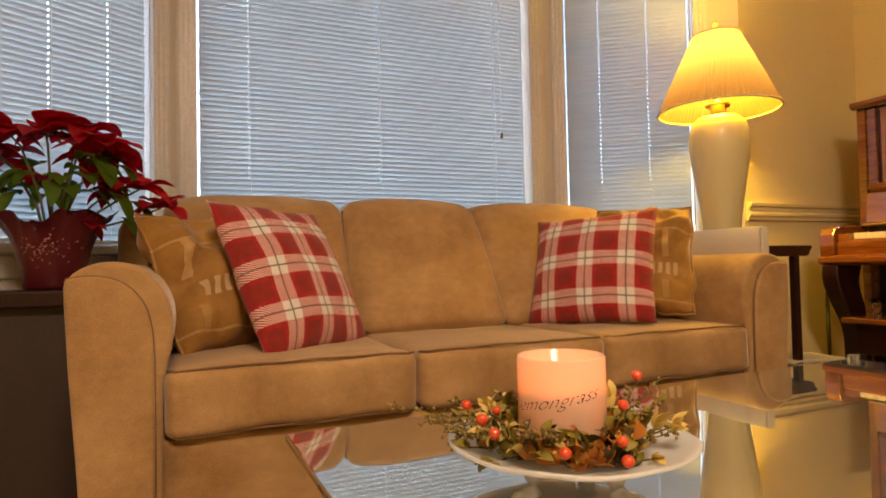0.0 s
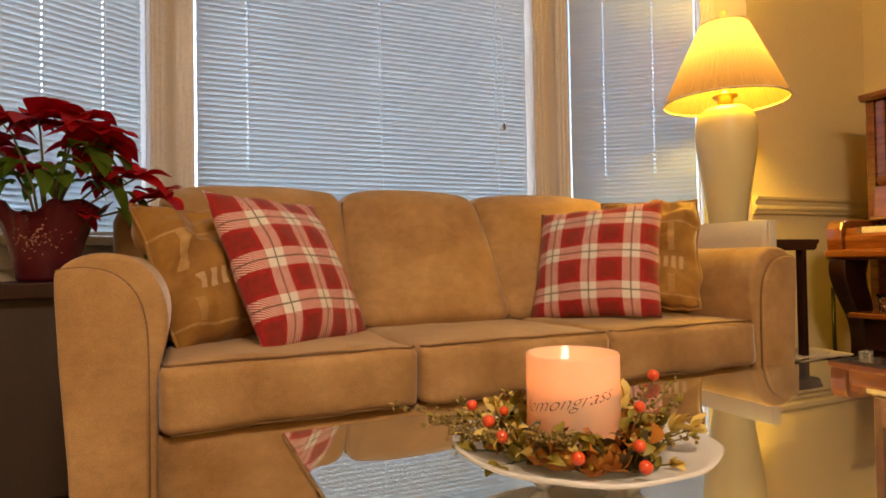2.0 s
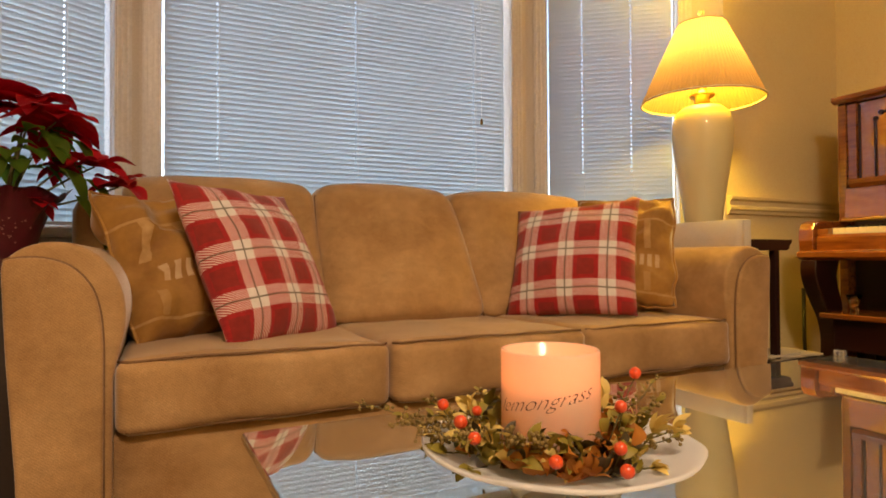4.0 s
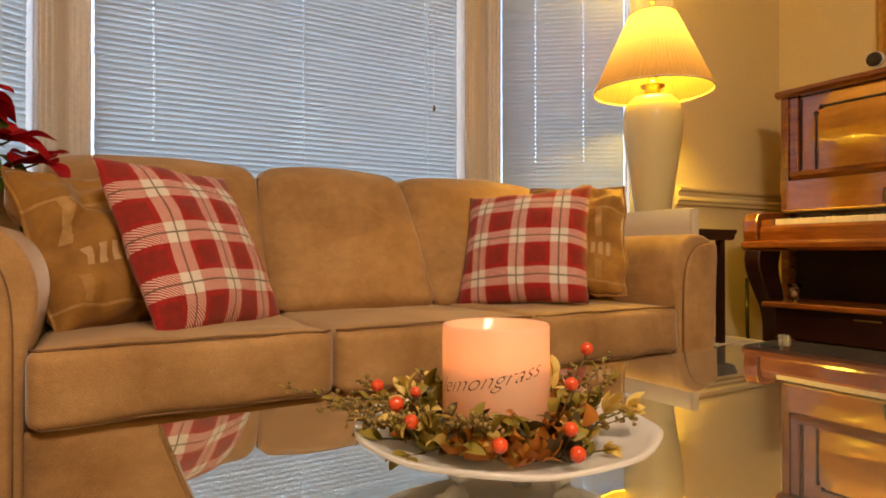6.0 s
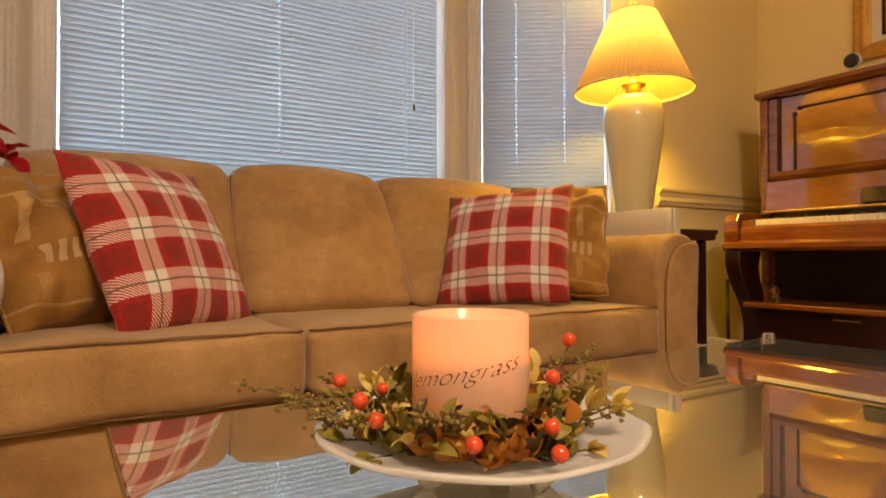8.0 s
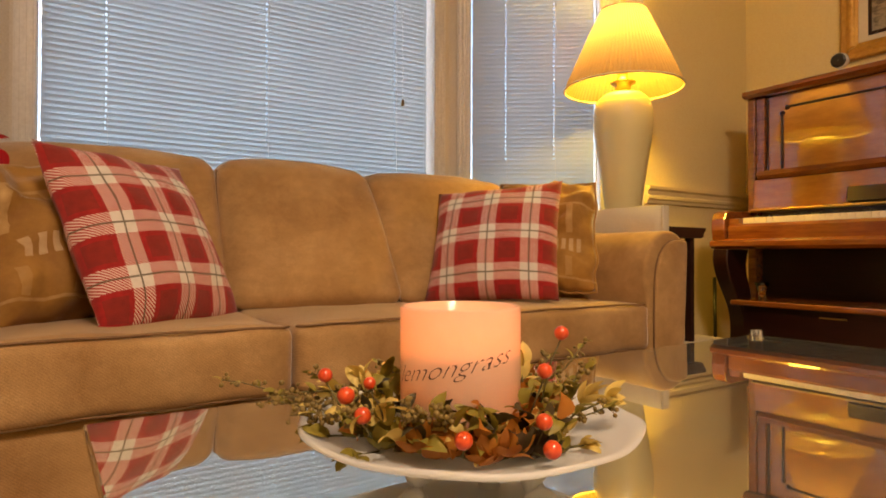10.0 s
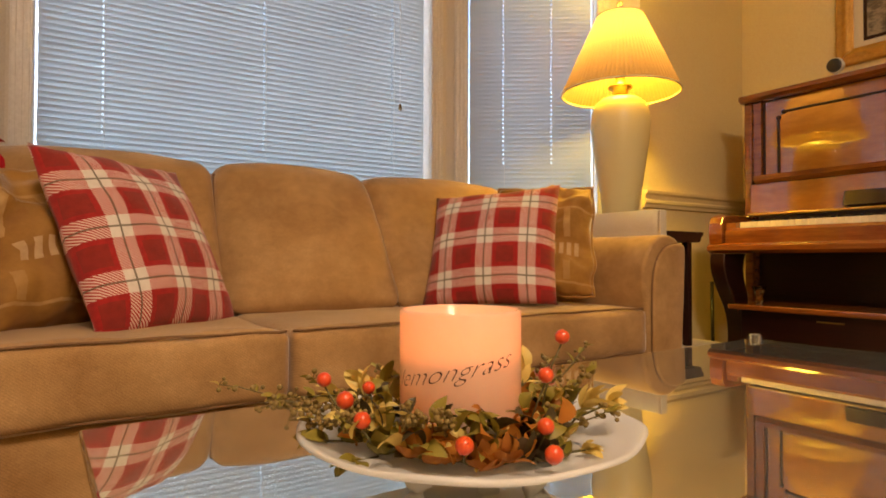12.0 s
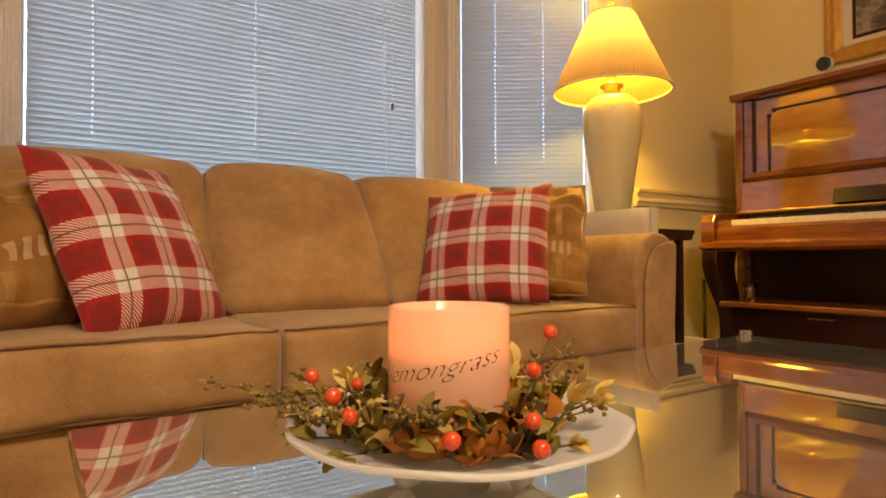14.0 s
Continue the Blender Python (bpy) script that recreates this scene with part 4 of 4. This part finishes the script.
def bract(bm, base, way, length, width, droop):
    """A broad pointed bract with a folded midrib and wavy rim."""
    way = Vector(way).normalized()
    s = way.cross(Vector((0, 0, 1)))
    s = s.normalized() if s.length > 0.05 else Vector((1, 0, 0))
    n = s.cross(way)
    rows = []
    ph = random.uniform(0, 6)
    for i in range(9):
        t = i / 8
        w = width * 0.5 * (math.sin(math.pi * t ** 0.85) ** 0.8 if 0 < t < 1 else 0.02)
        w *= 1 + 0.10 * math.sin(9 * t + ph)
        c = Vector(base) + way * length * t + n * 0.10 * length * math.sin(math.pi * t) - Vector((0, 0, droop * length * t * t))
        row = []
        for j in (-1, -0.5, 0, 0.5, 1):
            lift = 0.28 * w * abs(j) + 0.10 * w * math.sin(7 * t + j * 3 + ph)
            row.append(bm.verts.new(c + s * w * j + n * lift))
        rows.append(row)
    for a, b in zip(rows, rows[1:]):
        for j in range(4):
            bm.faces.new((a[j], a[j + 1], b[j + 1], b[j]))
    return bm


def poinsettia():
    rnd = random.Random(11)
    random.seed(11)
    o = Vector((-0.340, 1.975, 0.603))
    thing = empty("poinsettia", pose(*o), "red poinsettia in a burgundy foil-wrapped pot", "potted plant")

    def ruffle(a, r, z):
        k = max(0, (z - 0.12) / 0.09)
        return r * (1 + k * (0.16 * math.cos(2 * (a + 0.41)) + 0.08 * math.sin(7 * a) + 0.04 * math.sin(17 * a))), z + k * (0.010 * math.cos(2 * (a + 0.41)) + 0.015 * math.sin(5 * a + 1.0) + 0.007 * math.sin(13 * a))
    part("pot_wrap", lathe([(0.001, 0.0), (0.066, 0.0), (0.072, 0.012), (0.080, 0.06), (0.092, 0.11), (0.104, 0.15), (0.124, 0.185), (0.142, 0.203), (0.140, 0.201), (0.116, 0.176), (0.092, 0.145), (0.07, 0.12), (0.0008, 0.118)], 96, None, ruffle), FOIL, thing, "burgundy foil wrap with ruffled rim")
    pr = bmesh.new()
    for k in range(90):
        a = radians(rnd.gauss(-95, 17))
        z = rnd.gauss(0.115, 0.022)
        r = 0.083 + max(0, z - 0.06) * 0.26 + 0.0015
        t = rnd.uniform(0.0015, 0.0035)
        q = [Vector((r * math.cos(a + i), r * math.sin(a + i), z + j)) for i, j in ((0, -t), (t / r, 0), (0, t), (-t / r, 0))]
        pr.faces.new([pr.verts.new(p) for p in q])
    tagged(part("foil_print", pr, FOILPRINT, thing, "pale flower print"), kind="stuff")
    right, ahead = Vector((0.918, -0.397, 0)), Vector((0.397, 0.918, 0))
    # heads: along the view's width, depth, height, size
    heads = [(-0.155, 0.0, 0.415, 1.25), (-0.09, -0.05, 0.465, 1.2), (-0.01, -0.02, 0.475, 1.3), (0.09, 0.02, 0.48, 1.25), (0.155, -0.02, 0.425, 1.3), (0.03, 0.07, 0.45, 1.2), (0.225, 0.03, 0.315, 1.0), (0.275, 0.06, 0.265, 1.05), (-0.05, 0.03, 0.35, 0.7), (0.115, -0.03, 0.21, 0.6), (0.14, 0.03, 0.31, 0.7), (-0.20, 0.06, 0.42, 1.1), (0.10, 0.06, 0.41, 1.2)]
    for i, (u, d, z, s) in enumerate(heads):
        z -= 0.035
        p = right * u + ahead * d + Vector((0, 0, z))
        x, y = p.x, p.y
        part("stem", tube([(x * 0.10, y * 0.10, 0.11), (x * 0.30, y * 0.30, 0.11 + (z - 0.11) * 0.45), (x * 0.75, y * 0.75, z - 0.03), (x, y, z)], 0.0042, 6, taper=0.6), STEM, thing, "green-brown stem")
        bm = bmesh.new()
        n = 10
        lean = pose(0, 0, 0, rnd.uniform(-20, 20), rnd.uniform(-20, 20)).to_3x3()
        for k in range(n):
            a = 2 * math.pi * k / n + rnd.uniform(-0.25, 0.25)
            big = k % 2
            w = (math.cos(a), math.sin(a), rnd.uniform(-0.45, 0.5) + (0.25 if not big else 0))
            bract(bm, (x, y, z), lean @ Vector(w), s * rnd.uniform(0.082, 0.115) * (1 if big else 0.72), s * rnd.uniform(0.056, 0.074), rnd.uniform(0.0, 0.40))
        head = part("flower_head", bm, BRACT, thing, "head of pointed red bracts")
        bm = bmesh.new()
        for k in range(5):
            ball(bm, (x + rnd.uniform(-0.008, 0.008), y + rnd.uniform(-0.008, 0.008), z + 0.01 + rnd.uniform(0, 0.005)), 0.0035)
        part("flower_centre", bm, STRAW, head, "small yellow buds")
    for k in range(44):
        u, d, z = rnd.uniform(-0.17, 0.20), rnd.uniform(-0.08, 0.09), rnd.uniform(0.262, 0.37)
        p = right * u + ahead * d + Vector((0, 0, z))
        out = Vector((p.x, p.y, 0)).normalized()
        bm = bract(bmesh.new(), p * 0.8 + Vector((0, 0, z * 0.2)), out + Vector((rnd.uniform(-0.6, 0.6), rnd.uniform(-0.6, 0.6), rnd.uniform(-0.6, 0.5))), rnd.uniform(0.06, 0.095), rnd.uniform(0.045, 0.065), rnd.uniform(0.2, 0.6))
        part("leaf", bm, LEAF, thing)
    for u, d, z, w, l in ((0.20, -0.02, 0.20, -0.9, 0.11), (0.225, 0.0, 0.16, -1.2, 0.10), (0.17, -0.04, 0.27, -0.7, 0.11), (0.19, 0.03, 0.25, -0.5, 0.10)):
        part("leaf", bract(bmesh.new(), right * u + ahead * d + Vector((0, 0, z)), right * 0.6 + Vector((0, 0, w)), l, 0.07, 0.2), LEAF, thing)
    return thing


poinsettia()


# ---- piano corner ----
def piano():
    thing = empty("piano", pose(0, 0, 0), "glossy red-brown upright piano with open keyboard against the wall", "piano")
    ya, yb = 1.70, 0.20
    xb = 3.13
    for y in (ya - 0.035, yb):
        part("case_side", box(2.775, xb, y, y + 0.035, 0.0, 1.306, 0.003), WALNUT, thing, smooth=False)
    part("lid", extrude([(2.735, 1.318), (2.738, 1.336), (2.75, 1.341), (xb, 1.341), (xb, 1.307), (2.755, 1.307)], "y", yb - 0.02, ya + 0.006, bevel=0.003), WALNUT, thing, smooth=False)
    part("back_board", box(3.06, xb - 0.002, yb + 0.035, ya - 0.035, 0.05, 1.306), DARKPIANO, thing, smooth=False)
    # upper front: stiles, panel and raised bead
    up = part("upper_panel", box(2.80, 2.83, yb + 0.036, ya - 0.036, 0.955, 1.305, 0.002), PANEL, thing, "mirror-glossy figured upper panel", False)
    for y in (ya - 0.075, yb + 0.04):
        part("stile", box(2.782, 2.80, y, y + 0.038, 0.955, 1.304, 0.003), WALNUT, up, "", False)
    zt, zb, y1, y0 = 1.246, 0.967, ya - 0.145, yb + 0.145
    bead = bmesh.new()
    for a, b in (((y1, zb), (y1, zt - 0.03)), ((y1 - 0.03, zt), (y0 + 0.03, zt)), ((y0, zt - 0.03), (y0, zb))):
        box(2.790, 2.801, min(a[0], b[0]) - 0.004, max(a[0], b[0]) + 0.004, min(a[1], b[1]) - 0.004, max(a[1], b[1]) + 0.004, 0.002, bead)
    for y, z in ((y1, zt - 0.025), (y1 - 0.022, zt - 0.002), (y0, zt - 0.025), (y0 + 0.022, zt - 0.002)):
        ball(bead, (2.797, y, z), 0.0105)
    part("bead", bead, DARKPIANO, up, "dark raised bead moulding")
    part("bead", box(2.794, 2.801, ya - 0.084, ya - 0.077, 0.967, 1.295), DARKPIANO, up, "", False)
    part("ledge", extrude([(2.80, 0.920), (2.752, 0.930), (2.735, 0.946), (2.732, 0.966), (2.80, 0.966)], "y", yb + 0.036, ya - 0.062, bevel=0.003), WALNUT, thing, "moulded music ledge", False)
    # fall board leans out below the ledge
    fall = part("fall_board", extrude([(2.760, 0.930), (2.748, 0.80), (2.768, 0.795), (2.79, 0.930)], "y", yb + 0.04, ya - 0.04, bevel=0.002), PANEL, thing, "open glossy fall board", False)
    part("music_rest", extrude([(2.746, 0.80), (2.70, 0.805), (2.712, 0.862), (2.750, 0.856)], "y", 0.62, 1.262, bevel=0.003), DARKPIANO, fall, "dark folding music rest", False)
    part("hinge", box(2.685, 2.747, yb + 0.06, ya - 0.06, 0.783, 0.794, 0.003), BRASS, thing, "long brass hinge", False)
    part("name_felt", box(2.714, 2.735, yb + 0.09, ya - 0.1, 0.745, 0.782), DARKPIANO, thing, "", False)
    # key bed, slip and cheeks
    part("key_bed", extrude([(2.515, 0.617), (2.497, 0.63), (2.497, 0.648), (2.515, 0.660), (2.80, 0.660), (2.80, 0.617)], "y", yb, ya + 0.014, bevel=0.003), WALNUT, thing, smooth=False)
    part("key_slip", extrude([(2.525, 0.660), (2.525, 0.712), (2.535, 0.724), (2.56, 0.728), (2.56, 0.660)], "y", yb + 0.05, ya - 0.055, bevel=0.002), WALNUT, thing, smooth=False)
    for y0_, y1_ in ((ya - 0.052, ya + 0.01), (yb + 0.0, yb + 0.05)):
        cheek = [(2.51, 0.660), (2.505, 0.70), (2.508, 0.745), (2.522, 0.772), (2.548, 0.783), (2.60, 0.784), (2.80, 0.784), (2.80, 0.660)]
        part("cheek", extrude(cheek, "y", y0_, y1_, bevel=0.004), WALNUT, thing, "rounded key cheek", False)
    part("key_block", box(2.535, 2.70, ya - 0.10, ya - 0.053, 0.66, 0.748, 0.003), WALNUT, thing, smooth=False)
    kw = (ya - 0.10 - (yb + 0.09)) / 52
    white = black = None
    for k in range(52):
        m = pose(0, ya - 0.1005 - kw * (k + 0.5), 0)
        if white is None:
            white = part("key", box(2.562, 2.712, -kw / 2 + 0.0005, kw / 2 - 0.0005, 0.715, 0.750, 0.001), IVORY, thing, "ivory white key", False, m)
        else:
            same(white, "key", m, thing)["label"] = "ivory white key"
    for k in range(51):
        if k % 7 in (1, 4):
            continue
        m = pose(0, ya - 0.1005 - kw * (k + 1), 0)
        if black is None:
            black = part("key", box(2.618, 2.712, -0.0055, 0.0055, 0.748, 0.762, 0.0015), EBONY, thing, "black key", False, m)
        else:
            same(black, "key", m, thing)["label"] = "black key"
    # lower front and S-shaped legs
    # the gloom below the keyboard is put into this panel's near-black lacquer
    part("lower_panel", box(2.83, 2.85, yb + 0.036, ya - 0.036, 0.10, 0.616, 0.002), DARKPIANO, thing, "lower panel darkened for the knee space", False)
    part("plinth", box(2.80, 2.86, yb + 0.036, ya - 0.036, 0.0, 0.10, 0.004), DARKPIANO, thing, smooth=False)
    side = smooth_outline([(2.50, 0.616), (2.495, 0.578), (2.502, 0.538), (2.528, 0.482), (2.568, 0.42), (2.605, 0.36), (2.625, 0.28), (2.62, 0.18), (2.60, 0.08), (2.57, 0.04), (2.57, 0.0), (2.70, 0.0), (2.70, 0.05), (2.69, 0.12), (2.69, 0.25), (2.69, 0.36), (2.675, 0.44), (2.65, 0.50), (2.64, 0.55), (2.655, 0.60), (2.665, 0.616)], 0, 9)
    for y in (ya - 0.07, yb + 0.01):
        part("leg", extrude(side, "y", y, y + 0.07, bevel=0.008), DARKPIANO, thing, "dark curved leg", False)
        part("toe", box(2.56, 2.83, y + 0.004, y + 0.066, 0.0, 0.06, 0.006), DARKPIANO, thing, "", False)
    return thing


piano()


def bench():
    thing = empty("piano_bench", pose(0, 0, 0), "dark red-brown piano bench pushed under the keyboard", "bench")
    part("seat", box(2.39, 2.70, 0.55, 1.555, 0.390, 0.412, 0.006, None, 3), WALNUT, thing, "glossy bench lid", False)
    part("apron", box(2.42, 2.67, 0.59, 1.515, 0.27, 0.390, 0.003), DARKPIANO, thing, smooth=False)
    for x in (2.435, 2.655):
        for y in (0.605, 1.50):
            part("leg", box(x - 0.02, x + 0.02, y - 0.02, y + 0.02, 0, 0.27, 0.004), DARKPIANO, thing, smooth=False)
    part("pull", box(2.415, 2.421, 1.14, 1.23, 0.362, 0.367, 0.001), BRASS, thing, "thin brass pull", False)
    return thing


bench()
tagged(part("drinking_glass", lathe([(0.001, 0.0), (0.014, 0.0), (0.015, 0.003), (0.013, 0.02), (0.020, 0.045), (0.029, 0.068), (0.0275, 0.068), (0.018, 0.045), (0.0115, 0.02), (0.001, 0.006)], 28), CLEAR, m=pose(2.53, 1.50, 0.412)), "small clear flared glass standing on the bench", "glass")
tagged(part("walking_stick", tube([(2.792, 1.86, 0.0), (2.80, 1.88, 0.217), (2.835, 1.905, 0.481)], 0.0085, 8), BLACK), "thin black stick leaning in the corner", "stick")


def web_camera():
    m = look((2.80, 1.322, 1.399), (1.2, 1.20, 1.22))
    thing = empty("smart_speaker_ball", pose(2.80, 1.322, 1.341), "small round white gadget with a black face on the piano lid", "gadget")
    t = m.to_3x3().to_4x4()
    lift = Matrix.Translation((0, 0, 0.050))
    part("shell", lathe([(0.001, 0.030), (0.02, 0.026), (0.028, 0.014), (0.031, 0.0), (0.031, -0.018), (0.029, -0.022), (0.001, -0.022)], 32), WHITEPLASTIC, thing, "white shell", m=lift @ t)
    part("face", lathe([(0.0285, -0.0222), (0.027, -0.025), (0.017, -0.0265), (0.001, -0.027)], 32), BLACK, thing, "black round face", m=lift @ t)
    part("stand", lathe([(0.001, 0.0), (0.026, 0.0), (0.026, 0.004), (0.008, 0.008), (0.007, 0.022), (0.001, 0.022)], 24), WHITEPLASTIC, thing, "white foot")
    return thing


web_camera()


def picture():
    x, y1, w, z0, h = EAST, 1.468, 0.86, 1.482, 0.66
    thing = empty("framed_picture", pose(0, 0, 0), "framed dark landscape print in a carved gilt frame", "picture")
    prof = [(0, 0), (-0.020, 0.0), (-0.026, 0.012), (-0.018, 0.02), (-0.022, 0.03), (-0.030, 0.045), (-0.018, 0.058), (-0.012, 0.062), (-0.016, 0.070), (0, 0.070)]
    a = [(y1, z0), (y1 - w, z0), (y1 - w, z0 + h), (y1, z0 + h)]
    for k in range(4):
        (ya, za), (yb, zb) = a[k], a[(k + 1) % 4]
        along = Vector((0, yb - ya, zb - za)).normalized()
        cy, cz = y1 - w / 2, z0 + h / 2
        inw = Vector((0, 0, 1)) if k == 0 else Vector((0, 1, 0)) if k == 1 else Vector((0, 0, -1)) if k == 2 else Vector((0, -1, 0))
        bm = bmesh.new()
        ends = []
        n = 40
        for i in range(n + 1):
            t = i / n
            row = []
            for d, s in prof:
                p = Vector((x - 0.002, ya, za)) * (1 - t) + Vector((x - 0.002, yb, zb)) * t
                p += inw * s + along * s * (1 - 2 * t)
                p.x += d * (1 + (0.18 * math.sin(i * 2.4) if 3 <= prof.index((d, s)) <= 6 else 0))
                row.append(bm.verts.new(p))
            ends.append(row)
        for r0, r1 in zip(ends, ends[1:]):
            for i in range(len(prof) - 1):
                bm.faces.new((r0[i], r0[i + 1], r1[i + 1], r1[i]))
        bmesh.ops.recalc_face_normals(bm, faces=bm.faces[:])
        part("frame_bar", bm, GILT, thing, "carved gilt bar")
    part("mount", box(x - 0.009, x - 0.003, y1 - w + 0.06, y1 - 0.06, z0 + 0.06, z0 + h - 0.06), MOUNT, thing, "cream mount", False)
    art = Mat("dark_landscape_print", (0.2, 0.17, 0.14), 0.5)
    n1 = art.noise(7.0, 6, art.coords((1, 1, 2.4)), 0.65)
    art.color(art.ramp(n1, ((0.36, (0.045, 0.035, 0.03)), (0.47, (0.15, 0.125, 0.10)), (0.56, (0.36, 0.31, 0.24)), (0.66, (0.10, 0.085, 0.07)))))
    part("print", box(x - 0.0125, x - 0.0095, y1 - w + 0.125, y1 - 0.125, z0 + 0.11, z0 + h - 0.11), art.m, thing, "dark landscape print", False)
    part("inner_line", box(x - 0.0115, x - 0.0092, y1 - w + 0.110, y1 - 0.110, z0 + 0.095, z0 + h - 0.095), DARKWOOD, thing, "dark inner border", False)
    return thing


picture()
